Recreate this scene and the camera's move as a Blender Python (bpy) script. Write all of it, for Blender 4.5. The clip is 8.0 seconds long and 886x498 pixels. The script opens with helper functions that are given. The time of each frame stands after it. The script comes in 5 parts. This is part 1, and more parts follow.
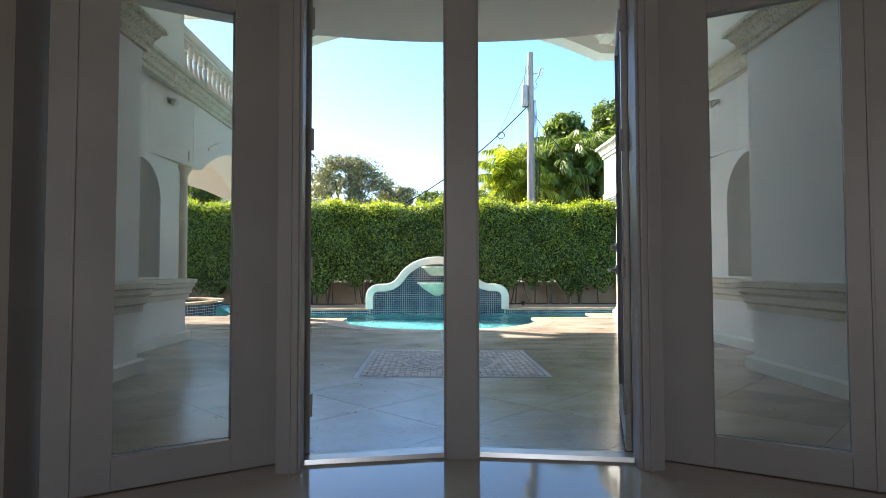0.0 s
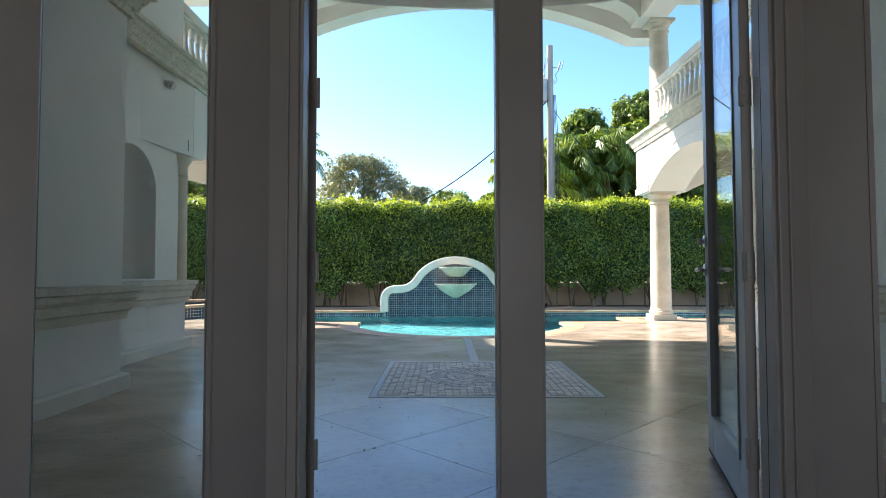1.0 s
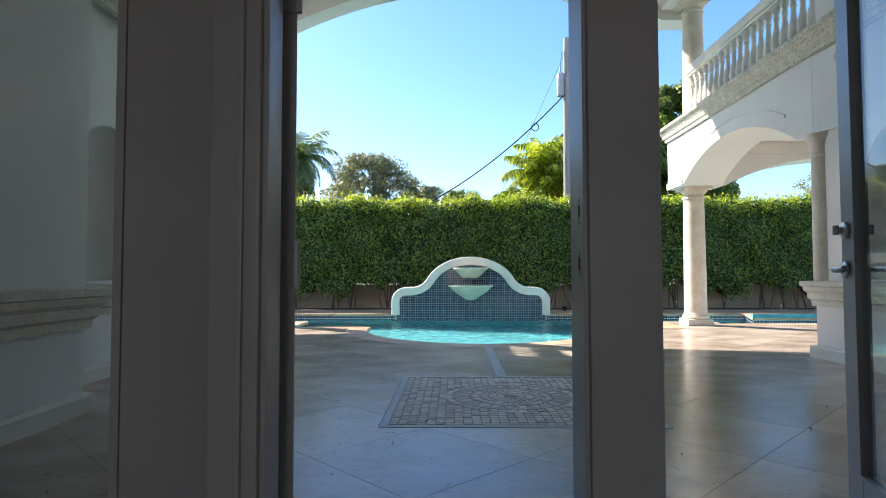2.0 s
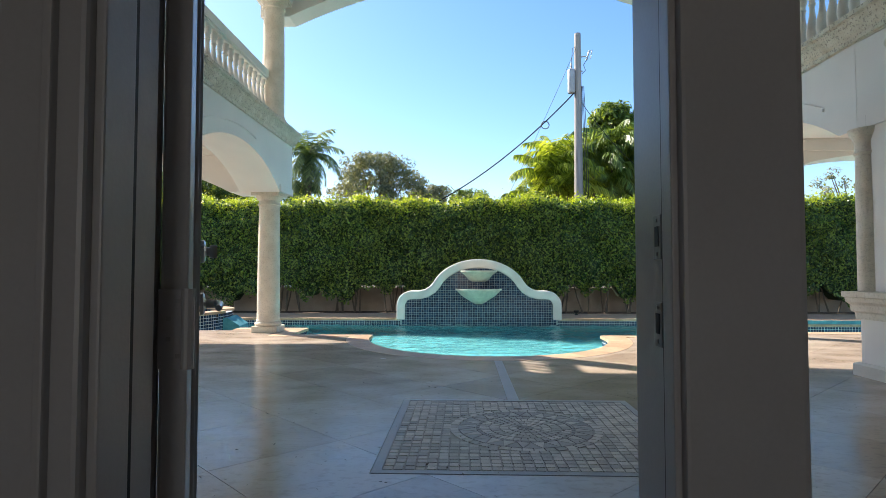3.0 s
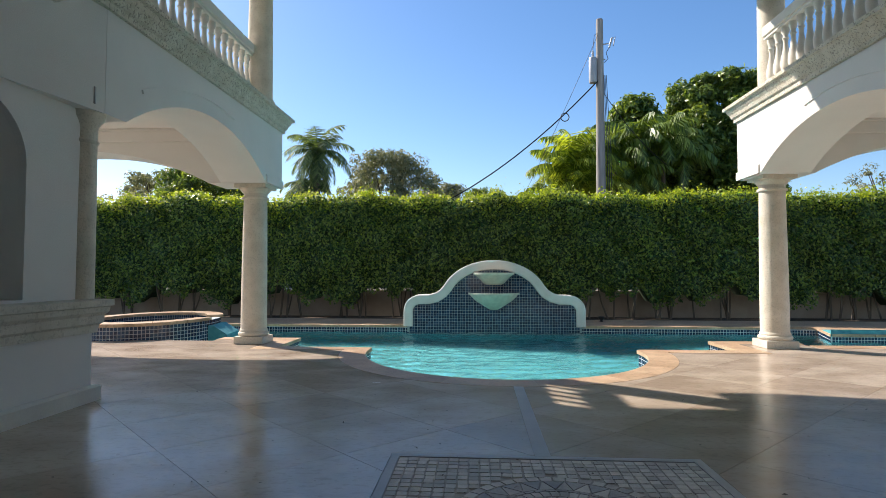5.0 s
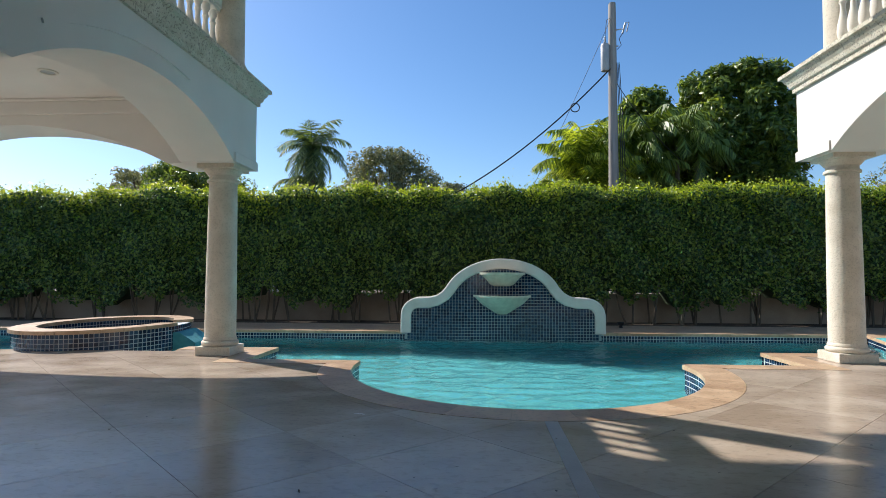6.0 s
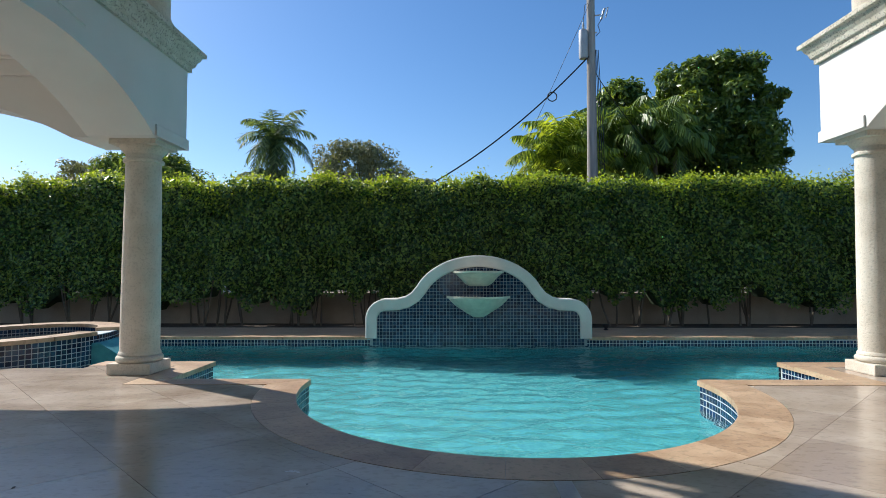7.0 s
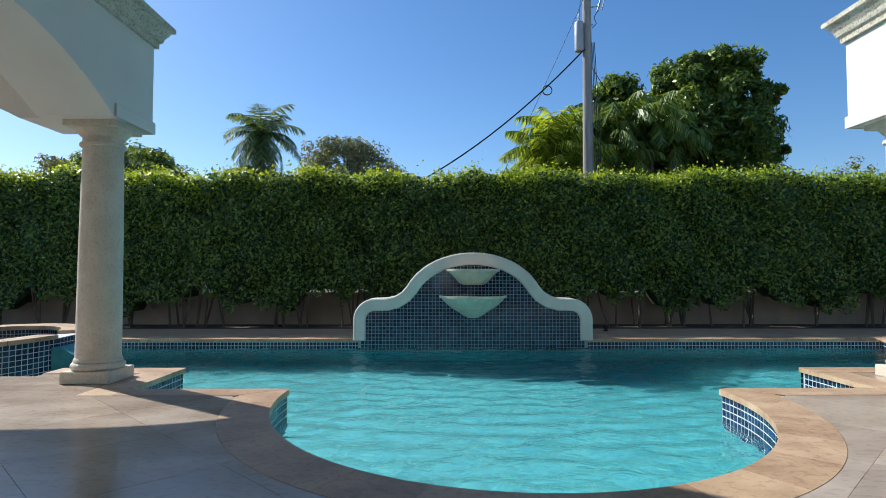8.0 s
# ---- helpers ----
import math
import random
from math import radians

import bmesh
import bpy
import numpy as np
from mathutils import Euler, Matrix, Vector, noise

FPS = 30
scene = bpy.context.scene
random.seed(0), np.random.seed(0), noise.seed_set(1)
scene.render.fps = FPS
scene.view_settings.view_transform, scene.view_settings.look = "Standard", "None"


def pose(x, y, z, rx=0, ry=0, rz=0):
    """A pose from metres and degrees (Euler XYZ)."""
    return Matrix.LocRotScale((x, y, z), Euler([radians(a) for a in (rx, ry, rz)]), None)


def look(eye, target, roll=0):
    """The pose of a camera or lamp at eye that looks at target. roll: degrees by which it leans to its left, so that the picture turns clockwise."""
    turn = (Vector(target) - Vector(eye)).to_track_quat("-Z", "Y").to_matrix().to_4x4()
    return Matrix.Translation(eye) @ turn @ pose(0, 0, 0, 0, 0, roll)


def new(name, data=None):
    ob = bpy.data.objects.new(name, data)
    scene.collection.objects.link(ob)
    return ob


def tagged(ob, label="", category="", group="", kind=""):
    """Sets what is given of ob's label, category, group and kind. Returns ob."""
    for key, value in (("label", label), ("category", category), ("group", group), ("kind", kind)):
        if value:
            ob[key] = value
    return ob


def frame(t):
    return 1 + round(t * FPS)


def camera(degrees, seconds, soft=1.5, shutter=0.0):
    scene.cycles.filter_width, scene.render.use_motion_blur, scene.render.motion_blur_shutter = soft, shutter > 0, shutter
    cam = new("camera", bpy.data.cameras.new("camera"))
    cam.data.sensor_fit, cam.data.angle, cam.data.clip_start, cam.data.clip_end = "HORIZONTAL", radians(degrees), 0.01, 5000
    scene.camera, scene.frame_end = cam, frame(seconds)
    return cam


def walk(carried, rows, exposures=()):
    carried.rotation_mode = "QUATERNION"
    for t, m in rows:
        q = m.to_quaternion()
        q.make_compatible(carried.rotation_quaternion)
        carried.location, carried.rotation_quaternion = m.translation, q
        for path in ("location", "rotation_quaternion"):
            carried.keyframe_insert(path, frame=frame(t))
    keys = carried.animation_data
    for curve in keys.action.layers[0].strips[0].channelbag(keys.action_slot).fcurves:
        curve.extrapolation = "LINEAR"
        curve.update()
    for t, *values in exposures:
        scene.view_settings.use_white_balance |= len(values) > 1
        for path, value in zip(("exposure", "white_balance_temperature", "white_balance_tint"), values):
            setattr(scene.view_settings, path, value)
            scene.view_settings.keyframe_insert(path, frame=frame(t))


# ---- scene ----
cam = camera(74.8, 8.0, soft=0.5)
PATH = [
    (0, (-0.152, -0.021, 0.936), (-0.114, 1.977, 1.011), -0.1),
    (0.5, (-0.18, 0.373, 0.963), (-0.174, 2.372, 1.033), -0.0),
    (1, (-0.282, 0.762, 0.933), (-0.289, 2.761, 1.011), -0.1),
    (1.5, (-0.352, 1.246, 0.931), (-0.360, 3.244, 1.012), -0.1),
    (2, (-0.388, 1.562, 0.931), (-0.430, 3.56, 1.013), -0.1),
    (3.3, (-0.358, 2.253, 1.05), (-0.432, 4.25, 1.128), 0.1),
    (3.5, (-0.341, 2.346, 1.052), (-0.42, 4.343, 1.13), 0.2),
    (4, (-0.337, 2.575, 1.045), (-0.436, 4.571, 1.126), 0.1),
    (4.5, (-0.338, 2.876, 1.083), (-0.445, 4.871, 1.158), 0.1),
    (4.7, (-0.331, 3.054, 1.078), (-0.45, 5.049, 1.155), -0.0),
    (6, (-0.475, 4.811, 0.995), (-0.596, 6.806, 1.087), 0.2),
    (6.5, (-0.498, 5.428, 1.019), (-0.544, 7.426, 1.103), 0.0),
    (7, (-0.528, 5.986, 1.011), (-0.548, 7.984, 1.096), -0.0),
    (7.5, (-0.57, 6.279, 1.017), (-0.567, 8.278, 1.094), -0.1),
    (8, (-0.565, 6.565, 0.991), (-0.553, 8.563, 1.074), -0.0),
]
walk(cam, [(t, look(eye, target, roll)) for t, eye, target, roll in PATH],
     [(0.0, 1.80, 7000, 15), (1.0, 1.61, 6780, 14), (2.0, 1.34, 6630, 15), (3.5, 1.12, 7000, 15), (4.0, 1.03, 7000, 15), (4.5, 0.81, 6950, 16), (6.0, 0.30, 6480, 13), (8.0, 0.17, 6150, 11)])

# ---- world and sun ----
SUN_EL, SUN_AZ = radians(38.8), (-0.82, 0.57)
world = bpy.data.worlds.new("sky")
scene.world = world
world.use_nodes = True
wn = world.node_tree.nodes
sky = wn.new("ShaderNodeTexSky")
sky.sky_type, sky.sun_disc = "NISHITA", False
sky.sun_elevation, sky.sun_rotation = SUN_EL, math.atan2(SUN_AZ[0], SUN_AZ[1])
sky.air_density, sky.dust_density, sky.ozone_density = 1.0, 0.5, 3.5
wn["Background"].inputs["Strength"].default_value = 0.125
hue = wn.new("ShaderNodeHueSaturation")
hue.inputs["Saturation"].default_value = 1.2
world.node_tree.links.new(sky.outputs[0], hue.inputs["Color"])
world.node_tree.links.new(hue.outputs[0], wn["Background"].inputs["Color"])
sun = new("sun", bpy.data.lights.new("sun", "SUN"))
sun.data.energy, sun.data.angle, sun.data.color = 5.4, radians(0.55), (1.0, 0.95, 0.86)
h = math.cos(SUN_EL) / math.hypot(*SUN_AZ)
sun.matrix_world = look((SUN_AZ[0] * h * 30, SUN_AZ[1] * h * 30, math.sin(SUN_EL) * 30), (0, 0, 0))


# ---- materials ----
def mat(name, dark, light, scale=3.0, rough=0.6, bump=0.0, bscale=60.0, metal=0.0, fine=0.25, stretch=(1, 1, 1),
        per_object=0.0, pits=0.0, pit_scale=30.0, translucent=0.0, per_island=0.0, rvar=0.1, spec=0.5, veins=0.0):
    m = bpy.data.materials.new(name)
    m.use_nodes = True
    t = m.node_tree
    n, l = t.nodes, t.links
    b = n["Principled BSDF"]
    co = n.new("ShaderNodeTexCoord")
    mp = n.new("ShaderNodeMapping")
    mp.inputs["Scale"].default_value = stretch
    geo = n.new("ShaderNodeNewGeometry")
    l.new(geo.outputs["Position"], mp.inputs["Vector"])
    a = n.new("ShaderNodeTexNoise")
    a.inputs["Scale"].default_value, a.inputs["Detail"].default_value = scale, 6
    c = n.new("ShaderNodeTexNoise")
    c.inputs["Scale"].default_value, c.inputs["Detail"].default_value = bscale, 3
    l.new(mp.outputs[0], a.inputs["Vector"])
    l.new(mp.outputs[0], c.inputs["Vector"])
    mix = n.new("ShaderNodeMix")
    mix.inputs[0].default_value = fine
    l.new(a.outputs["Fac"], mix.inputs[2])
    l.new(c.outputs["Fac"], mix.inputs[3])
    val = mix.outputs[0]
    ramp = n.new("ShaderNodeValToRGB")
    ramp.color_ramp.elements[0].position, ramp.color_ramp.elements[1].position = 0.32, 0.68
    ramp.color_ramp.elements[0].color, ramp.color_ramp.elements[1].color = (*dark, 1), (*light, 1)
    if per_object or per_island:
        if per_object:
            r = n.new("ShaderNodeObjectInfo").outputs["Random"]
        else:
            r = geo.outputs["Random Per Island"]
        ma = n.new("ShaderNodeMath")
        ma.operation = "MULTIPLY_ADD"
        k = per_object or per_island
        ma.inputs[1].default_value = k
        l.new(r, ma.inputs[0])
        sub = n.new("ShaderNodeMath")
        sub.operation = "SUBTRACT"
        l.new(val, sub.inputs[0])
        sub.inputs[1].default_value = k / 2
        l.new(sub.outputs[0], ma.inputs[2])
        val = ma.outputs[0]
    l.new(val, ramp.inputs[0])
    col = ramp.outputs[0]
    hgt = c.outputs["Fac"]
    if pits:
        v = n.new("ShaderNodeTexNoise")
        v.inputs["Scale"].default_value, v.inputs["Detail"].default_value = pit_scale, 2
        l.new(mp.outputs[0], v.inputs["Vector"])
        pr = n.new("ShaderNodeValToRGB")
        pr.color_ramp.elements[0].position, pr.color_ramp.elements[1].position = 0.36, 0.46
        l.new(v.outputs["Fac"], pr.inputs[0])
        mu = n.new("ShaderNodeMix")
        mu.data_type, mu.blend_type = "RGBA", "MULTIPLY"
        mu.inputs[0].default_value = pits
        l.new(col, mu.inputs[6])
        l.new(pr.outputs[0], mu.inputs[7])
        col = mu.outputs[2]
        ad = n.new("ShaderNodeMath")
        ad.operation = "ADD"
        l.new(hgt, ad.inputs[0])
        l.new(pr.outputs[0], ad.inputs[1])
        hgt = ad.outputs[0]
    if veins:
        v = n.new("ShaderNodeTexNoise")
        v.inputs["Scale"].default_value, v.inputs["Detail"].default_value, v.inputs["Distortion"].default_value = 1.3, 7, 0.6
        l.new(mp.outputs[0], v.inputs["Vector"])
        pr = n.new("ShaderNodeValToRGB")
        els = pr.color_ramp.elements
        els[0].position, els[0].color = 0.484, (1, 1, 1, 1)
        els[1].position, els[1].color = 0.516, (1, 1, 1, 1)
        els.new(0.5).color = (0.35, 0.31, 0.29, 1)
        mu = n.new("ShaderNodeMix")
        mu.data_type, mu.blend_type = "RGBA", "MULTIPLY"
        mu.inputs[0].default_value = veins
        l.new(col, mu.inputs[6])
        l.new(pr.outputs[0], mu.inputs[7])
        col = mu.outputs[2]
    l.new(col, b.inputs["Base Color"])
    rr = n.new("ShaderNodeMath")
    rr.operation = "MULTIPLY_ADD"
    rr.inputs[1].default_value, rr.inputs[2].default_value = rvar * 2, max(0.02, rough - rvar)
    l.new(a.outputs["Fac"], rr.inputs[0])
    l.new(rr.outputs[0], b.inputs["Roughness"])
    b.inputs["Metallic"].default_value = metal
    b.inputs["Specular IOR Level"].default_value = spec
    if bump:
        bp = n.new("ShaderNodeBump")
        bp.inputs["Strength"].default_value, bp.inputs["Distance"].default_value = min(1, bump), 0.01
        l.new(hgt, bp.inputs["Height"])
        l.new(bp.outputs[0], b.inputs["Normal"])
    if translucent:
        tr = n.new("ShaderNodeBsdfTranslucent")
        br = n.new("ShaderNodeMix")
        br.data_type, br.blend_type = "RGBA", "MULTIPLY"
        br.inputs[0].default_value = 1
        l.new(col, br.inputs[6])
        br.inputs[7].default_value = (1.9, 1.7, 0.7, 1)
        l.new(br.outputs[2], tr.inputs["Color"])
        ms = n.new("ShaderNodeMixShader")
        ms.inputs[0].default_value = translucent
        l.new(b.outputs[0], ms.inputs[1])
        l.new(tr.outputs[0], ms.inputs[2])
        l.new(ms.outputs[0], n["Material Output"].inputs["Surface"])
    return m


STUCCO = mat("white_stucco", (0.70, 0.68, 0.645), (0.79, 0.77, 0.735), 1.2, 0.85, 0.25, 180)
CORAL = mat("coral_stone", (0.56, 0.51, 0.40), (0.74, 0.70, 0.60), 6, 0.85, 0.8, 70, pits=0.40, pit_scale=42)
SILLSTONE = mat("smooth_coral_stone", (0.54, 0.50, 0.41), (0.70, 0.66, 0.57), 4, 0.8, 0.35, 70, pits=0.14, pit_scale=36)
COLUMN = mat("cast_stone", (0.58, 0.52, 0.42), (0.74, 0.68, 0.58), 5, 0.8, 0.25, 90, pits=0.13, pit_scale=48)
PRECAST = mat("white_precast", (0.60, 0.57, 0.505), (0.77, 0.74, 0.67), 2.5, 0.75, 0.2, 80)
DECK = mat("travertine_slab", (0.60, 0.485, 0.38), (0.86, 0.745, 0.61), 1.7, 0.22, 0.05, 50, fine=0.12, per_object=0.30, pits=0.13, pit_scale=17, stretch=(1, 1.6, 1), rvar=0.12, veins=0.6, spec=0.42)
JOINT = mat("deck_joint", (0.40, 0.36, 0.32), (0.52, 0.47, 0.42), 8, 0.8)
COPING = mat("tan_travertine_coping", (0.36, 0.225, 0.125), (0.58, 0.41, 0.26), 3.5, 0.45, 0.1, 60, per_object=0.25, pits=0.2, pit_scale=22)
MOSAIC = mat("tumbled_mosaic_stone", (0.48, 0.435, 0.39), (0.74, 0.68, 0.61), 7, 0.5, 0.35, 90, per_object=0.5)
MOSAIC_REST = mat("tumbled_mosaic_stone_field", (0.48, 0.435, 0.39), (0.74, 0.68, 0.61), 7, 0.5, 0.35, 90, per_island=0.5)
MOSAIC_DARK = mat("dark_mosaic_stone", (0.34, 0.305, 0.275), (0.49, 0.445, 0.405), 7, 0.45, 0.35, 90, per_object=0.4)
GREYBAND = mat("grey_stone_band", (0.34, 0.32, 0.30), (0.46, 0.44, 0.42), 5, 0.4, 0.1)
MARBLE = mat("polished_marble_floor", (0.60, 0.55, 0.48), (0.72, 0.67, 0.60), 1.5, 0.07, rvar=0.03)
PAINT = mat("grey_white_door_paint", (0.46, 0.45, 0.455), (0.54, 0.53, 0.53), 3, 0.38, 0.04, 140)
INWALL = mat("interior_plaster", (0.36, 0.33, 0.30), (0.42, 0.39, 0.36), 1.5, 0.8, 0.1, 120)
ALU = mat("brushed_aluminium", (0.55, 0.56, 0.58), (0.68, 0.69, 0.71), 9, 0.32, 0.05, 90, metal=1.0, stretch=(0.1, 1, 1))
NICKEL = mat("satin_nickel", (0.42, 0.41, 0.40), (0.55, 0.54, 0.52), 9, 0.28, metal=1.0)
DULL = mat("dull_grey_metal", (0.32, 0.315, 0.31), (0.44, 0.43, 0.425), 14, 0.5, metal=0.5)
BLACK = mat("black_gasket_and_hole_shade", (0.012, 0.012, 0.013), (0.025, 0.025, 0.026), 9, 0.6)
TILE = mat("blue_glazed_tile", (0.006, 0.018, 0.05), (0.018, 0.055, 0.11), 5, 0.12, per_island=0.9, rvar=0.05)
TILE_ONE = mat("blue_glazed_tile_single", (0.006, 0.016, 0.06), (0.018, 0.05, 0.13), 5, 0.12, per_object=0.9, rvar=0.05)
GROUT = mat("pale_grout", (0.48, 0.50, 0.50), (0.62, 0.63, 0.62), 10, 0.8)
GROUT_DIM = mat("grey_blue_grout", (0.25, 0.285, 0.30), (0.37, 0.40, 0.41), 10, 0.8)
# Strong mottling in the colour stands in for ripple caustics on the pool floor.
PLASTER = mat("turquoise_caustic_plaster", (0.022, 0.215, 0.265), (0.095, 0.385, 0.42), 6.5, 0.7, 0.1, 40, fine=0.1)
BASIN = mat("pale_green_stone", (0.50, 0.48, 0.37), (0.70, 0.67, 0.53), 9, 0.6, 0.2, 70)
LEAF = mat("hedge_leaf", (0.030, 0.078, 0.014), (0.17, 0.255, 0.040), 0.8, 0.34, per_island=0.9, translucent=0.22, rvar=0.08)
LEAF_TOP = mat("young_hedge_leaf", (0.17, 0.26, 0.02), (0.36, 0.44, 0.05), 1.3, 0.42, per_island=0.6, translucent=0.48, rvar=0.08)
# Core colour is dark to stand for the shaded inside of the hedge.
CORE = mat("hedge_shade_core", (0.020, 0.036, 0.012), (0.045, 0.075, 0.022), 6, 0.9, 0.6, 30)
MANGO = mat("mango_leaf", (0.06, 0.11, 0.022), (0.20, 0.28, 0.06), 0.5, 0.36, per_island=0.9, translucent=0.40)
PALMLEAF = mat("palm_leaf", (0.11, 0.175, 0.022), (0.34, 0.42, 0.06), 0.8, 0.6, per_island=0.6, translucent=0.45)
PALMMID = mat("clump_palm_leaf", (0.08, 0.135, 0.025), (0.22, 0.31, 0.06), 0.8, 0.45, per_island=0.6, translucent=0.3)
PALMDARK = mat("royal_palm_leaf", (0.06, 0.105, 0.045), (0.18, 0.26, 0.10), 0.8, 0.65, per_island=0.6, translucent=0.28)
GREYLEAF = mat("grey_green_leaf", (0.14, 0.165, 0.09), (0.31, 0.32, 0.19), 0.6, 0.55, per_island=0.7, translucent=0.2)
BARK = mat("bark", (0.08, 0.06, 0.045), (0.20, 0.16, 0.12), 6, 0.9, 0.8, 25, stretch=(1, 1, 0.3))
POLEWOOD = mat("weathered_pole_wood", (0.22, 0.20, 0.18), (0.42, 0.39, 0.36), 7, 0.85, 0.5, 30, stretch=(1, 1, 0.06))
GALV = mat("grey_painted_steel", (0.36, 0.37, 0.38), (0.50, 0.51, 0.52), 4, 0.5, metal=0.2)
CABLE = mat("black_cable", (0.015, 0.015, 0.016), (0.03, 0.03, 0.03), 4, 0.6)
FARWALL = mat("beige_garden_wall", (0.34, 0.26, 0.20), (0.48, 0.38, 0.30), 2.0, 0.85, 0.3, 60)
SOIL = mat("soil_and_mulch", (0.05, 0.035, 0.025), (0.12, 0.09, 0.06), 5, 0.95, 0.8, 40)
GRASS = mat("lawn", (0.035, 0.06, 0.015), (0.09, 0.13, 0.035), 0.7, 0.9, 0.5, 25)
ROOFTILE = mat("brown_roof", (0.10, 0.06, 0.05), (0.18, 0.12, 0.10), 4, 0.8, 0.5, 20)


def glass_mat(name, tint, rough, ior=1.45, wave=0.0):
    m = bpy.data.materials.new(name)
    m.use_nodes = True
    t = m.node_tree
    n, l = t.nodes, t.links
    n.remove(n["Principled BSDF"])
    gl, fr, ms = n.new("ShaderNodeBsdfGlossy"), n.new("ShaderNodeFresnel"), n.new("ShaderNodeMixShader")
    gl.inputs["Roughness"].default_value = rough
    fr.inputs["IOR"].default_value = ior
    if wave:
        tr = n.new("ShaderNodeBsdfRefraction")
        tr.inputs["IOR"].default_value, tr.inputs["Roughness"].default_value = 1.33, 0.0
        geo = n.new("ShaderNodeNewGeometry")
        w1, w2, ad, bp = n.new("ShaderNodeTexNoise"), n.new("ShaderNodeTexNoise"), n.new("ShaderNodeMath"), n.new("ShaderNodeBump")
        mp = n.new("ShaderNodeMapping")
        mp.inputs["Scale"].default_value = (1, 1.25, 1)
        l.new(geo.outputs["Position"], mp.inputs["Vector"])
        w1.inputs["Scale"].default_value, w1.inputs["Detail"].default_value, w1.inputs["Distortion"].default_value = 5.5, 1, 1.0
        w2.inputs["Scale"].default_value, w2.inputs["Detail"].default_value = 15, 1
        l.new(mp.outputs[0], w1.inputs["Vector"])
        l.new(mp.outputs[0], w2.inputs["Vector"])
        ad.operation = "MULTIPLY_ADD"
        ad.inputs[1].default_value = 0.25
        l.new(w2.outputs["Fac"], ad.inputs[0])
        l.new(w1.outputs["Fac"], ad.inputs[2])
        l.new(ad.outputs[0], bp.inputs["Height"])
        bp.inputs["Strength"].default_value, bp.inputs["Distance"].default_value = wave, 0.10
        for q in (tr, gl, fr):
            l.new(bp.outputs[0], q.inputs["Normal"])
    else:
        tr = n.new("ShaderNodeBsdfTransparent")
    tr.inputs["Color"].default_value = (*tint, 1)
    if wave:
        l.new(fr.outputs[0], ms.inputs[0])
    else:
        lw, pw, sc = n.new("ShaderNodeLayerWeight"), n.new("ShaderNodeMath"), n.new("ShaderNodeMath")
        pw.operation, sc.operation = "POWER", "MULTIPLY_ADD"
        pw.inputs[1].default_value, sc.inputs[1].default_value, sc.inputs[2].default_value = 5.0, 0.9, 0.04
        l.new(lw.outputs["Facing"], pw.inputs[0])
        l.new(pw.outputs[0], sc.inputs[0])
        l.new(sc.outputs[0], ms.inputs[0])
    l.new(tr.outputs[0], ms.inputs[1])
    l.new(gl.outputs[0], ms.inputs[2])
    l.new(ms.outputs[0], n["Material Output"].inputs["Surface"])
    return m


GLASS = glass_mat("window_glass", (0.90, 0.92, 0.91), 0.0, 1.5)
WATER = glass_mat("pool_water", (0.86, 0.97, 0.97), 0.01, 1.33, wave=0.14)


# ---- mesh helpers ----
def part(name, bm, material, parent=None, label=""):
    bmesh.ops.remove_doubles(bm, verts=bm.verts, dist=1e-6)
    bmesh.ops.recalc_face_normals(bm, faces=bm.faces)
    me = bpy.data.meshes.new(name)
    bm.to_mesh(me)
    bm.free()
    me.materials.append(material)
    ob = new(name, me)
    if parent:
        ob.parent = parent
    if label:
        ob["label"] = label
    return ob


def sheet(name, bm, material, parent=None, label=""):
    """A level sheet that faces up."""
    ob = part(name, bm, material, parent, label)
    if ob.data.polygons[0].normal.z < 0:
        ob.data.flip_normals()
    return ob


def smooth(ob, deg=40):
    for p in ob.data.polygons:
        p.use_smooth = True
    ob.data.set_sharp_from_angle(angle=radians(deg))
    return ob


def empty(name, m, label, category, group="", kind=""):
    e = new(name)
    e.matrix_world = m
    return tagged(e, label, category, group, kind)


def struct(ob, label, category):
    return tagged(ob, label, category, kind="structure")


def box(bm, x0, x1, y0, y1, z0, z1, bevel=0.0):
    g = bmesh.ops.create_cube(bm, size=1, matrix=Matrix.Translation(((x0 + x1) / 2, (y0 + y1) / 2, (z0 + z1) / 2)) @ Matrix.Diagonal((abs(x1 - x0), abs(y1 - y0), abs(z1 - z0), 1)))
    if bevel:
        es = list({e for v in g["verts"] for e in v.link_edges})
        bmesh.ops.bevel(bm, geom=es, offset=bevel, segments=2, affect="EDGES", profile=0.6)
    return bm


def boxes(*args):
    bm = bmesh.new()
    for a in args:
        box(bm, *a)
    return bm


def lathe(bm, profile, seg=24, c=(0, 0), a0=0.0, a1=360.0):
    full = abs(a1 - a0) > 359
    k = seg if full else seg + 1
    rings = [[bm.verts.new((c[0] + r * math.cos(radians(a0 + (a1 - a0) * i / seg)), c[1] + r * math.sin(radians(a0 + (a1 - a0) * i / seg)), z)) for i in range(k)] for r, z in profile]
    for p, q in zip(rings, rings[1:]):
        for i in range(seg):
            j = (i + 1) % k
            bm.faces.new((p[i], p[j], q[j], q[i]))
    if full:
        bm.faces.new(rings[0][::-1])
        bm.faces.new(rings[-1])
    return bm


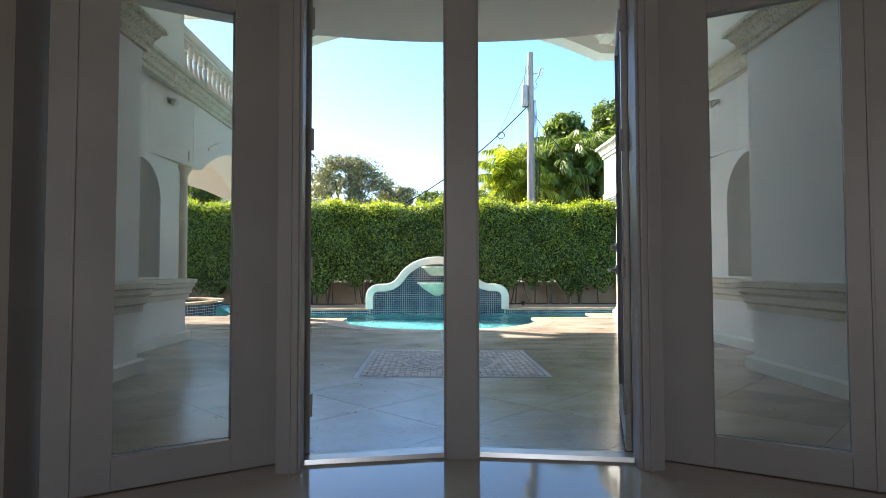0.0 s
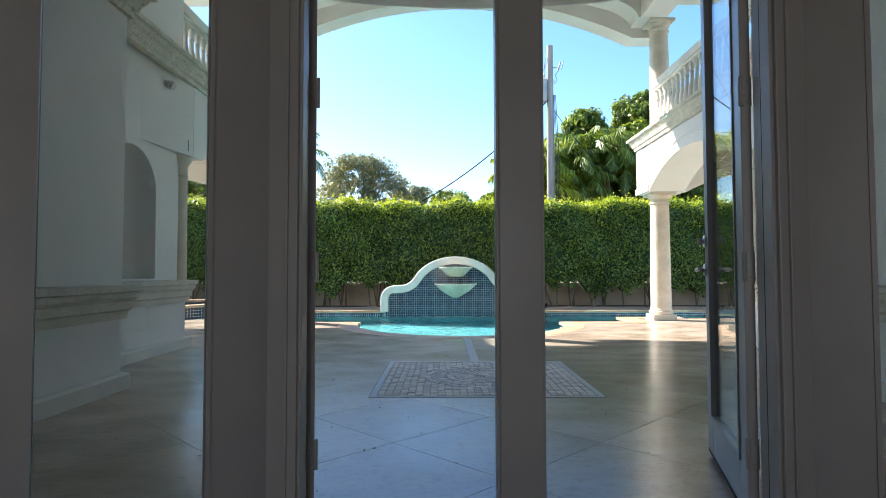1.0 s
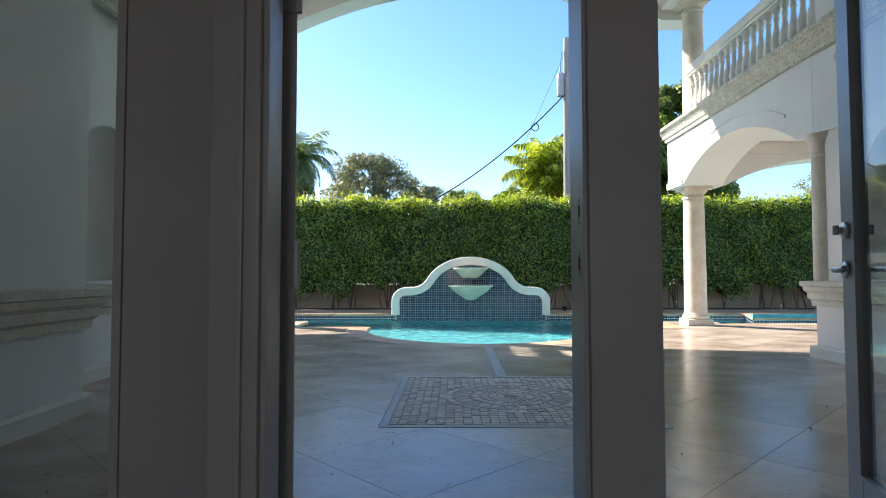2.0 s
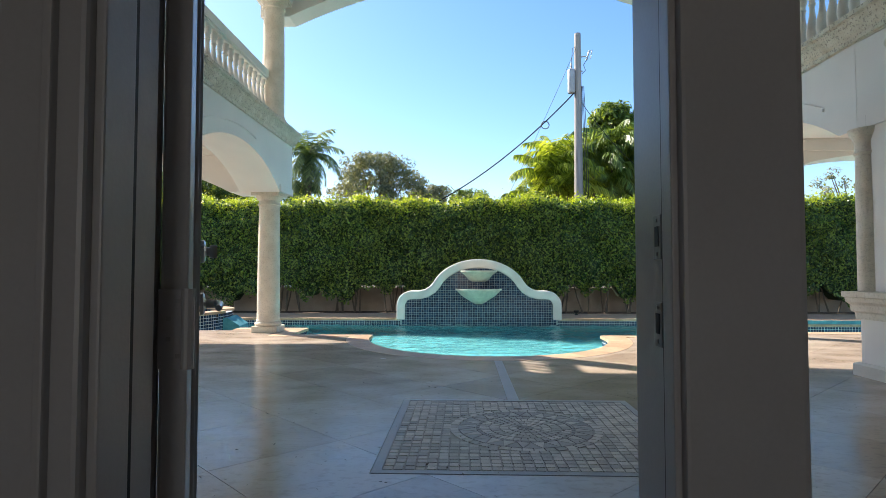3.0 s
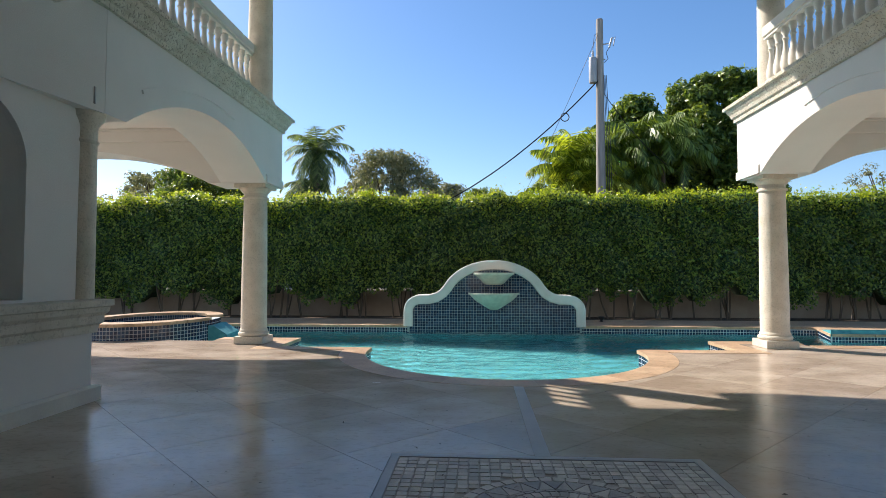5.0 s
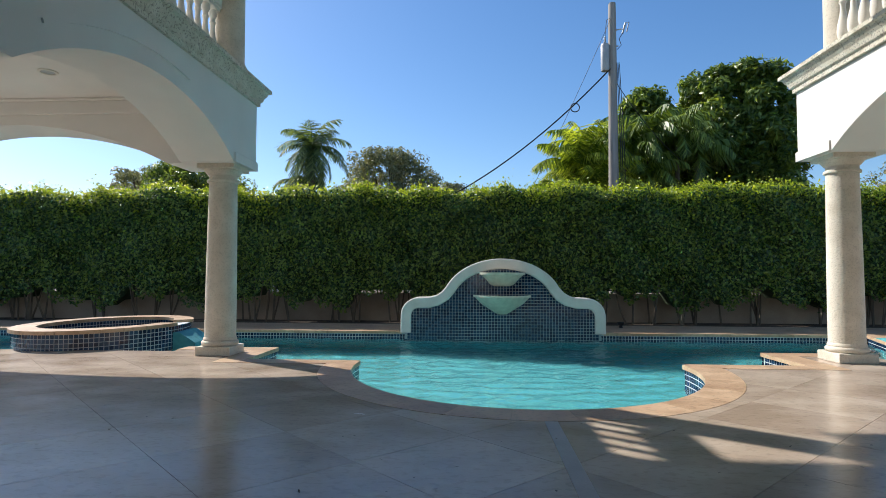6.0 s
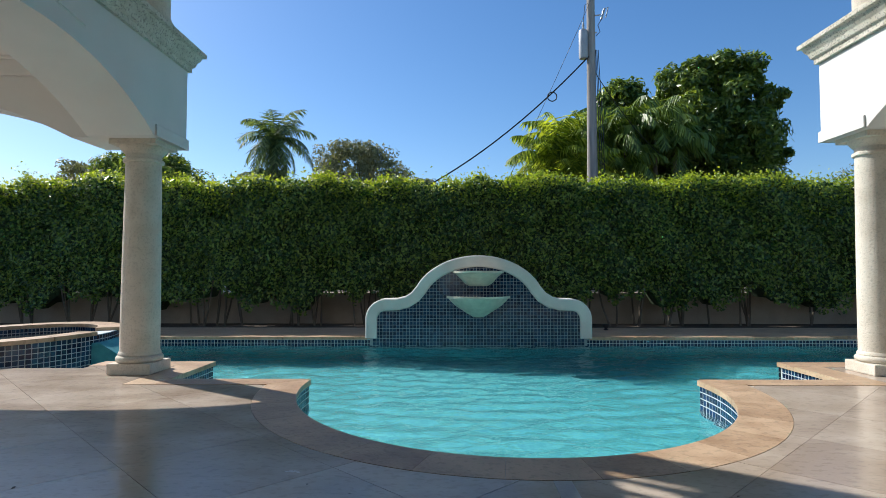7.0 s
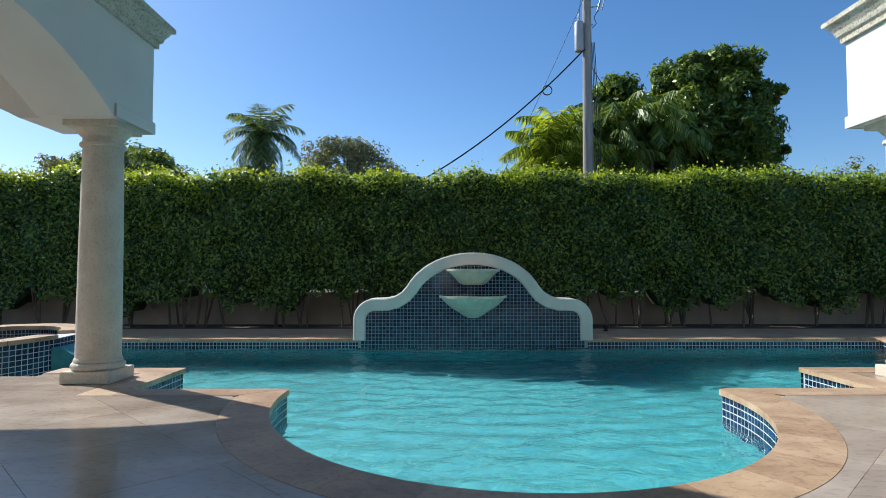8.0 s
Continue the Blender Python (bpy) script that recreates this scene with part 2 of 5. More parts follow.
def solid(bm, loops, at, w0, w1):
    """A plate with an outline and holes: loops of (u, v), raised from w0 to w1 by at(u, v, w)."""
    flat = []
    for loop in loops:
        vs = [bm.verts.new((u, v, 0)) for u, v in loop]
        flat.append(vs)
        for a, b in zip(vs, vs[1:] + vs[:1]):
            bm.edges.new((a, b))
    vset = {v for vs in flat for v in vs}
    es = [e for e in bm.edges if e.verts[0] in vset and e.verts[1] in vset]
    got = bmesh.ops.triangle_fill(bm, use_beauty=True, use_dissolve=False, edges=es)
    faces = [f for f in got["geom"] if isinstance(f, bmesh.types.BMFace)]
    twin = {v: bm.verts.new(at(v.co.x, v.co.y, w1)) for v in vset}
    for f in faces:
        bm.faces.new([twin[v] for v in reversed(f.verts)])
    for vs in flat:
        for a, b in zip(vs, vs[1:] + vs[:1]):
            bm.faces.new((a, b, twin[b], twin[a]))
    for v in vset:
        v.co = at(v.co.x, v.co.y, w0)
    return bm


def sweep(bm, path, profile, closed=False, at=lambda x, y, z: (x, y, z)):
    """A moulding along a path of (x, y); the profile is (out, z), out to the right of the way."""
    n = len(path)
    rings = []
    for i, p in enumerate(path):
        p = Vector(p)
        a = Vector(path[i - 1]) if i or closed else None
        b = Vector(path[(i + 1) % n]) if i < n - 1 or closed else None
        d1 = (p - a).normalized() if a is not None else (b - p).normalized()
        d2 = (b - p).normalized() if b is not None else d1
        n1, n2 = Vector((d1.y, -d1.x)), Vector((d2.y, -d2.x))
        mm = (n1 + n2).normalized()
        mm = mm / max(0.3, mm.dot(n1))
        rings.append([bm.verts.new(at(p.x + mm.x * o, p.y + mm.y * o, z)) for o, z in profile])
    k = len(profile)
    for i in range(n if closed else n - 1):
        p, q = rings[i], rings[(i + 1) % n]
        for j in range(k):
            bm.faces.new((p[j], p[(j + 1) % k], q[(j + 1) % k], q[j]))
    if not closed:
        bm.faces.new(rings[0])
        bm.faces.new(rings[-1][::-1])
    return bm


def arc(cx, cy, r, a0, a1, n, ry=None):
    ry = ry or r
    return [(cx + r * math.cos(radians(a0 + (a1 - a0) * i / n)), cy + ry * math.sin(radians(a0 + (a1 - a0) * i / n))) for i in range(n + 1)]


def raw(name, verts, faces, material, parent=None):
    me = bpy.data.meshes.new(name)
    me.from_pydata(verts, [], faces)
    me.materials.append(material)
    ob = new(name, me)
    if parent:
        ob.parent = parent
    return ob


def tube(bm, pts, radii, seg=8):
    rings = []
    pts = [Vector(p) for p in pts]
    for i, p in enumerate(pts):
        d = (pts[min(i + 1, len(pts) - 1)] - pts[max(i - 1, 0)]).normalized()
        u = d.orthogonal().normalized() if i == 0 else (u - d * u.dot(d)).normalized()
        w = d.cross(u)
        rings.append([bm.verts.new(p + (u * math.cos(2 * math.pi * k / seg) + w * math.sin(2 * math.pi * k / seg)) * radii[i]) for k in range(seg)])
    for p, q in zip(rings, rings[1:]):
        for k in range(seg):
            bm.faces.new((p[k], p[(k + 1) % seg], q[(k + 1) % seg], q[k]))
    bm.faces.new(rings[0][::-1])
    bm.faces.new(rings[-1])
    return bm


def leaves(name, pos, nrm, length, width, material, parent=None, spread=0.9, seed=1, droop=0.35):
    """Many small folded leaves (two triangles each) at pos, facing about nrm."""
    rng = np.random.default_rng(seed)
    n = len(pos)
    nn = nrm + rng.normal(0, spread, (n, 3))
    nn /= np.linalg.norm(nn, axis=1)[:, None] + 1e-9
    d = rng.normal(0, 1, (n, 3))
    d[:, 2] -= droop * 2
    d -= nn * (d * nn).sum(1)[:, None]
    d /= np.linalg.norm(d, axis=1)[:, None] + 1e-9
    s = np.cross(nn, d)
    k = rng.uniform(0.65, 1.3, n)[:, None]
    L, W = length * k, width * k
    v = np.stack([pos - d * L / 2, pos + s * W / 2 + nn * W * 0.12, pos + d * L / 2, pos - s * W / 2 + nn * W * 0.12], 1).reshape(-1, 3)
    me = bpy.data.meshes.new(name)
    me.vertices.add(4 * n)
    me.vertices.foreach_set("co", v.astype(np.float32).ravel())
    i = np.arange(n) * 4
    tri = np.stack([i, i + 1, i + 2, i, i + 2, i + 3], 1).reshape(-1)
    me.loops.add(len(tri))
    me.loops.foreach_set("vertex_index", tri.astype(np.int32))
    me.polygons.add(2 * n)
    me.polygons.foreach_set("loop_start", (np.arange(2 * n) * 3).astype(np.int32))
    me.update(calc_edges=True)
    me.materials.append(material)
    ob = new(name, me)
    if parent:
        ob.parent = parent
    return ob


# ---- pool outline ----
BAY_C, BAY_R, BAY_RY, NEAR, FAR, WATER_Z, FAR_Z = (-0.01, 11.35), 1.87, 2.17, 11.55, 16.42, -0.275, -0.13
PLAT_X0, PLAT_X1, PLAT_Y, SIDE_Y = 3.24, 4.45, 12.65, 12.2
SPA_C, SPA_R, SPA_Z = (-6.16, 13.52), 1.20, 0.215
cusp = math.degrees(math.asin((NEAR - BAY_C[1]) / BAY_RY))
cx = BAY_R * math.cos(radians(cusp))
near_edge = ([(-14, SIDE_Y), (-PLAT_X1, SIDE_Y), (-PLAT_X1, PLAT_Y), (-PLAT_X0, PLAT_Y), (-PLAT_X0, NEAR)]
             + arc(*BAY_C, BAY_R, 180 - cusp, 360 + cusp, 48, BAY_RY)
             + [(PLAT_X0, NEAR), (PLAT_X0, PLAT_Y), (PLAT_X1, PLAT_Y), (PLAT_X1, SIDE_Y), (14, SIDE_Y)])
far_edge = [(14, 15.08), (6.45, 15.08), (6.95, FAR), (-14, FAR)]
pool_outline = near_edge + far_edge

# ---- ground ----
ground = part("ground", solid(bmesh.new(), [[(-300, -60), (300, -60), (300, 2.0), (-300, 2.0)]], lambda u, v, w: (u, v, w), -0.3, -0.25), GRASS)
struct(ground, "grass lawn behind the house", "ground")
far_ground = part("ground", solid(bmesh.new(), [[(-300, 18.3), (300, 18.3), (300, 600), (-300, 600)]], lambda u, v, w: (u, v, w), -0.4, -0.17), SOIL)
struct(far_ground, "dark soil and mulch under the hedge", "ground")
far_deck = part("far_deck", solid(bmesh.new(), [[(-14, FAR + 0.35), (6.8, FAR + 0.35), (7.3, 15.43), (14, 15.43), (14, 18.3), (-14, 18.3)]], lambda u, v, w: (u, v, w), -0.3, FAR_Z), COPING)
struct(far_deck, "tan travertine walkway behind the pool", "pavement")
deck_base = part("deck_base", solid(bmesh.new(), [[(-14, 1.2), (14, 1.2)] + near_edge[::-1]], lambda u, v, w: (u, v, w), -0.32, -0.006), JOINT)
struct(deck_base, "dark mortar bed between the deck slabs", "pavement")

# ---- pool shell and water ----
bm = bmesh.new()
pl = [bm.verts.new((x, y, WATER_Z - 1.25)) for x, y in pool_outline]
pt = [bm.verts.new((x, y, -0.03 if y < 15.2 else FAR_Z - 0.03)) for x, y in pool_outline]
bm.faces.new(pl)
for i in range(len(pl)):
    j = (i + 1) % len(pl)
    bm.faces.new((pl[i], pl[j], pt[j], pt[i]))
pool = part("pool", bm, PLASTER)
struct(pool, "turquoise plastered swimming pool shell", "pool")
gx, gy = np.meshgrid(np.linspace(-11.0, 13.0, 701), np.linspace(9.0, FAR - 0.002, 231), indexing="ij")


def ripples(x, y):
    """Small waves: crossing trains, and rings that spread from the fountain."""
    z = 0 * x
    rw = np.random.default_rng(5)
    for lam in (0.55, 0.46, 0.40, 0.35, 0.31, 0.27, 0.24, 0.21):
        for k in range(2):
            a = rw.uniform(-1.5, 1.5) + 1.57
            p = rw.uniform(0, 6.28)
            bend = 0.5 * np.sin(x * rw.uniform(0.8, 1.6) + p) + 0.4 * np.sin(y * rw.uniform(0.9, 1.7))
            z = z + 0.0050 * lam * np.sin((np.cos(a) * x + np.sin(a) * y) * 6.283 / lam + p + bend)
    r = np.hypot(x, y - 15.9)
    return z + 0.0080 * np.sin(r * 6.283 / 0.34) * np.exp(-r / 5.0)


gz = WATER_Z + ripples(gx, gy)
nv = gx.shape[1]
quads = [(i * nv + k, (i + 1) * nv + k, (i + 1) * nv + k + 1, i * nv + k + 1) for i in range(gx.shape[0] - 1) for k in range(nv - 1)]
water = raw("water", np.stack([gx.ravel(), gy.ravel(), gz.ravel()], 1).tolist(), quads, WATER)
for p in water.data.polygons:
    p.use_smooth = True
water.visible_shadow = False
struct(water, "clear rippled turquoise pool water", "water")

# ---- house: interior ----
ROOM = 3.1


def wall(name, loops, at, w0, w1, material, label, category="wall"):
    return struct(part(name, solid(bmesh.new(), loops, at, w0, w1), material), label, category)


XYZ = lambda u, v, w: (u, v, w)
XZ = lambda u, v, w: (u, w, v)
YZ = lambda u, v, w: (w, u, v)
BOW = [(-3.2, 2.385), (-1.775, 2.385), (-0.80, 2.945), (0.01, 3.06), (0.89, 2.945), (1.865, 2.385), (3.2, 2.385)]
wall("floor", [[(-ROOM, -4.2), (ROOM, -4.2)] + [(x * 0.97, y - 0.04) for x, y in BOW[::-1]]], XYZ, -0.2, 0.0, MARBLE, "polished cream marble floor of the dim room", "floor")
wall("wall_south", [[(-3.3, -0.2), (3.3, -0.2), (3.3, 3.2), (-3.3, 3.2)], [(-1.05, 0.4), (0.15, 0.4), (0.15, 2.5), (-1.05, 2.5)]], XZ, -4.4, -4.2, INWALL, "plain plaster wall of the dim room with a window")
win = empty("window_1", pose(-0.45, -4.3, 0.4), "white framed window behind the room", "window", kind="structure")
part("window_frame", sweep(bmesh.new(), [(-0.6, 0), (0.6, 0), (0.6, 2.1), (-0.6, 2.1)], [(0.0, -0.03), (-0.06, -0.03), (-0.06, 0.03), (0.0, 0.03)], True, lambda x, z, w: (x, w, z)), PAINT, win)
day = new("window_daylight", bpy.data.lights.new("window_daylight", "AREA"))
day.data.shape, day.data.size, day.data.size_y, day.data.energy, day.data.color = "RECTANGLE", 1.1, 2.0, 8.6, (1.0, 0.96, 0.93)
day.matrix_world = look((-0.45, -4.32, 1.45), (-0.45, 0, 1.45))
for s in (-1, 1):
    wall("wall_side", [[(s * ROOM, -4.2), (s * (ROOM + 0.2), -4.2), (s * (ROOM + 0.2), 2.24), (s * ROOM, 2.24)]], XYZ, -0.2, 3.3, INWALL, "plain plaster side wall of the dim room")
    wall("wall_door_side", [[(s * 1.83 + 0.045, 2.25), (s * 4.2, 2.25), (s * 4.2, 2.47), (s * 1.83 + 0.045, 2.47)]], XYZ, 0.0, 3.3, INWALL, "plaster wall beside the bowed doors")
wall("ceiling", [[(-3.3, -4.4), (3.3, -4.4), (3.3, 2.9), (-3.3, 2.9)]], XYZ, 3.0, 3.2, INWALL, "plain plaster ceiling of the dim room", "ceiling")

# ---- the bowed door wall ----
HEAD = 2.46


def seg_frame(a, b):
    """A pose whose x runs from a to b along the floor, y outwards."""
    a, b = Vector((*a, 0)), Vector((*b, 0))
    d = (b - a).normalized()
    return Matrix(((d.x, -d.y, 0, a.x), (d.y, d.x, 0, a.y), (0, 0, 1, 0), (0, 0, 0, 1))), (b - a).length


bm = bmesh.new()
sweep(bm, BOW[1:6], [(-0.07, HEAD), (0.07, HEAD), (0.07, 3.3), (-0.07, 3.3)])
struct(part("wall_over_doors", bm, STUCCO), "white wall band over the bowed doors", "wall")


def side_panel(a, b, s):
    m, L = seg_frame(a, b)
    t = empty("fixed_glass_panel", m, "grey painted fixed door panel with one tall pane", "door panel", "side panels", "structure")
    g0, g1, z0, z1 = (0.280, L - 0.354, 0.145, 2.19) if s < 0 else (0.360, L - 0.222, 0.145, 2.19)
    for x0, x1 in ((0.03, g0), (g1, L - 0.02)):
        part("stile", boxes((x0, x1, -0.028, 0.028, 0.0, HEAD, 0.004)), PAINT, t)
    for p0, p1 in ((0.0, z0), (z1, HEAD)):
        part("rail", boxes((g0, g1, -0.026, 0.026, p0, p1, 0.004)), PAINT, t)
    bm = bmesh.new()
    for w in (-0.034, 0.024):
        ring = [(g0, z0), (g1, z0), (g1, z1), (g0, z1)]
        sweep(bm, ring, [(-0.002, w), (0.014, w), (0.014, w + 0.010), (-0.002, w + 0.010)], True, lambda x, y, z: (x, z, y))
    part("glazing_bead", bm, PAINT, t)
    for x in (0.12, L - 0.14):
        part("stile_moulding", boxes((x, x + 0.012, -0.036, -0.026, 0.0, HEAD, 0.003)), PAINT, t)
    pane = part("pane", boxes((g0, g1, -0.004, 0.004, z0, z1)), GLASS, t, "slightly reflective clear glass")
    pane.visible_shadow = False
    return t


side_panel(BOW[1], BOW[2], -1)
side_panel(BOW[4], BOW[5], 1)


def post(x0, x1, y0, y1, name, label):
    t = empty(name, pose(0, 0, 0), label, "door frame", kind="structure")
    part("post", boxes((x0, x1, y0, y1, 0, HEAD, 0.006)), PAINT, t)
    return t


mull = post(-0.083, 0.075, 2.88, 3.10, "door_mullion", "grey painted centre post with strike plates")
for s in (-1, 1):
    x = 0.075 if s > 0 else -0.083
    part("stop", boxes((x, x + s * 0.010, 2.895, 2.935, 0, HEAD, 0.003)), PAINT, mull)
    part("gasket", boxes((x, x + s * 0.007, 2.936, 2.944, 0, HEAD)), BLACK, mull)
    for z in (0.951, 1.080):
        pl8 = part("strike_plate", boxes((x, x + s * 0.003, 2.961, 2.992, z - 0.033, z + 0.033, 0.001)), DULL, mull, "dull grey strike plate")
        # No hole is cut: a black chip paints the shade inside it.
        part("latch_hole_shade", boxes((x + s * 0.0032, x + s * 0.0042, 2.968, 2.984, z - 0.014, z + 0.016)), BLACK, pl8)
        for dz in (-0.025, 0.025):
            part("screw", boxes((x + s * 0.003, x + s * 0.005, 2.973, 2.979, z + dz - 0.003, z + dz + 0.003, 0.001)), DULL, pl8)
for s in (-1, 1):
    jx = s * 0.807 + 0.03
    jm = post(jx, jx + s * 0.10, 2.70, 2.85, "door_jamb", "grey painted hinge post of the open door")
    part("stop", boxes((jx, jx - s * 0.012, 2.715, 2.775, 0, HEAD, 0.003)), PAINT, jm)
    part("gasket", boxes((jx, jx - s * 0.006, 2.778, 2.790, 0, HEAD)), BLACK, jm)
    part("trim_bead", boxes((jx + s * 0.03, jx + s * 0.042, 2.688, 2.702, 0, HEAD, 0.003)), PAINT, jm)
bm = bmesh.new()
sweep(bm, [(-0.79, 2.88), (-0.05, 2.99)], [(-0.06, 0), (0.06, 0), (0.055, 0.022), (0.0, 0.03), (-0.055, 0.022)])
struct(part("threshold", bm, ALU), "brushed aluminium threshold of the open doorway", "threshold")
bm = bmesh.new()
sweep(bm, [(0.07, 2.99), (0.85, 2.88)], [(-0.06, 0), (0.06, 0), (0.055, 0.022), (0.0, 0.03), (-0.055, 0.022)])
struct(part("threshold", bm, ALU), "brushed aluminium threshold of the open doorway", "threshold")


def lever_set(t, x, side):
    """Lever handle and thumb turn, on one face."""
    y = side * 0.023
    for z, kind in ((0.92, "door_handle"), (1.065, "deadbolt")):
        bm = bmesh.new()
        lathe(bm, [(0.031, 0), (0.031, 0.008), (0.026, 0.012), (0.012, 0.014), (0.011, 0.045 if kind == "door_handle" else 0.024)], 20)
        if kind == "door_handle":
            tube(bm, [(0, 0, 0.042), (-0.03, 0, 0.050), (-0.08, 0.0, 0.050), (-0.118, -0.006, 0.046)], [0.010, 0.0105, 0.009, 0.0085], 10)
        else:
            box(bm, -0.005, 0.005, -0.018, 0.018, 0.022, 0.042, 0.002)
        bmesh.ops.rotate(bm, verts=bm.verts, matrix=Matrix.Rotation(radians(-90 * side), 3, "X"))
        bmesh.ops.translate(bm, verts=bm.verts, vec=(x, y, z))
        smooth(part(kind, bm, NICKEL, t, "satin nickel lever handle" if kind == "door_handle" else "satin nickel deadbolt"))


def door(s):
    W, TH, ST = 0.91, 0.036, 0.25 if s < 0 else 0.14
    hinge = (s * 0.807 + 0.03, 2.90)
    ang = 114.0 if s < 0 else 74
    t = empty("glass_door", pose(*hinge, 0.02, 0, 0, ang), "grey painted glass door standing open to the courtyard", "door", "doors")
    for x0, x1 in ((0.0, ST), (W - ST, W)):
        part("stile", boxes((x0, x1, -TH / 2, TH / 2, 0.01, HEAD - 0.03, 0.004)), PAINT, t)
    for z0, z1 in ((0.01, 0.20), (HEAD - 0.16, HEAD - 0.03)):
        part("rail", boxes((ST, W - ST, -TH / 2 + 0.001, TH / 2 - 0.001, z0, z1, 0.004)), PAINT, t)
    bm = bmesh.new()
    ring = [(ST, 0.20), (W - ST, 0.20), (W - ST, HEAD - 0.16), (ST, HEAD - 0.16)]
    for w in (-TH / 2 - 0.006, TH / 2 - 0.006):
        sweep(bm, ring, [(-0.002, w), (0.014, w), (0.014, w + 0.012), (-0.002, w + 0.012)], True, lambda x, y, z: (x, z, y))
    part("glazing_bead", bm, PAINT, t)
    pane = part("pane", boxes((ST, W - ST, -0.004, 0.004, 0.20, HEAD - 0.16)), GLASS, t, "clear glass pane")
    pane.visible_shadow = False
    for side in (-1, 1):
        lever_set(t, W - 0.065, side)
    part("latch_plate", boxes((W, W + 0.003, -0.012, 0.012, 0.87, 1.12, 0.001)), NICKEL, t)
    for z in (0.25, 0.93, 1.58, 2.2):
        hg = part("hinge", lathe(bmesh.new(), [(0.009, z - 0.055), (0.009, z + 0.055)], 12, (-0.012, s * TH / 2)), PAINT, t, "painted butt hinge")
        part("hinge_leaf", boxes((-0.006, -0.002, -0.02, 0.02, z - 0.055, z + 0.055, 0.001)), PAINT, hg)
        for k, dz in enumerate((-0.038, -0.014, 0.014, 0.038)):
            part("screw", boxes((-0.0072, -0.006, -0.008 + 0.012 * (k in (1, 2)), -0.002 + 0.012 * (k in (1, 2)), z + dz - 0.003, z + dz + 0.003)), DULL, hg)
    part("sweep_strip", boxes((0.01, W - 0.01, -0.02, 0.02, 0.0, 0.012)), BLACK, t)
    return t


door(-1)
door(1)
# curved balcony slab over the doors
slab_edge = arc(0, 0.72, 5.15, 57, 123, 36)
wall("ceiling", [[(-2.9, 2.3), (2.9, 2.3)] + slab_edge], XYZ, 3.29, 3.50, STUCCO, "bowed white soffit over the doors", "ceiling")


# ---- wings ----
def flip(s, path):
    return path[::-1] if s > 0 else [(-x, y) for x, y in path]


CORN_PROFILE = [(-0.03, 3.31), (0.035, 3.31), (0.035, 3.36), (0.06, 3.38), (0.075, 3.43), (0.10, 3.46), (0.115, 3.50), (0.15, 3.51), (0.15, 3.555), (-0.03, 3.555)]
CORN2 = [(o * 1.1, z - 0.28) for o, z in CORN_PROFILE]
SILL = [(-0.03, 0.56), (0.03, 0.56), (0.035, 0.62), (0.06, 0.64), (0.065, 0.70), (0.09, 0.73), (0.095, 0.77), (0.115, 0.78), (0.115, 0.83), (-0.03, 0.84)]
SKIRT = [(-0.02, 0.0), (0.055, 0.0), (0.055, 0.11), (0.03, 0.13), (-0.02, 0.13)]
ARCH0, ARCH1, SPRING_Z, APEX_Z = 8.28, 11.64, 2.43, 2.92
BEAM_Y, COL_Y, END_Y, STEP_Y = 12.34, 12.0, 7.97, 5.44
NEARX = 2.89


def segment(u0, u1, z0, rise, n=32, grow=0.0):
    """A shallow round arch from u0 to u1, springing at z0."""
    h = (u1 - u0) / 2
    r = (h * h + rise * rise) / (2 * rise)
    a = math.degrees(math.asin(h / r))
    return arc((u0 + u1) / 2, z0 + rise - r, r + grow, 90 + a, 90 - a, n)


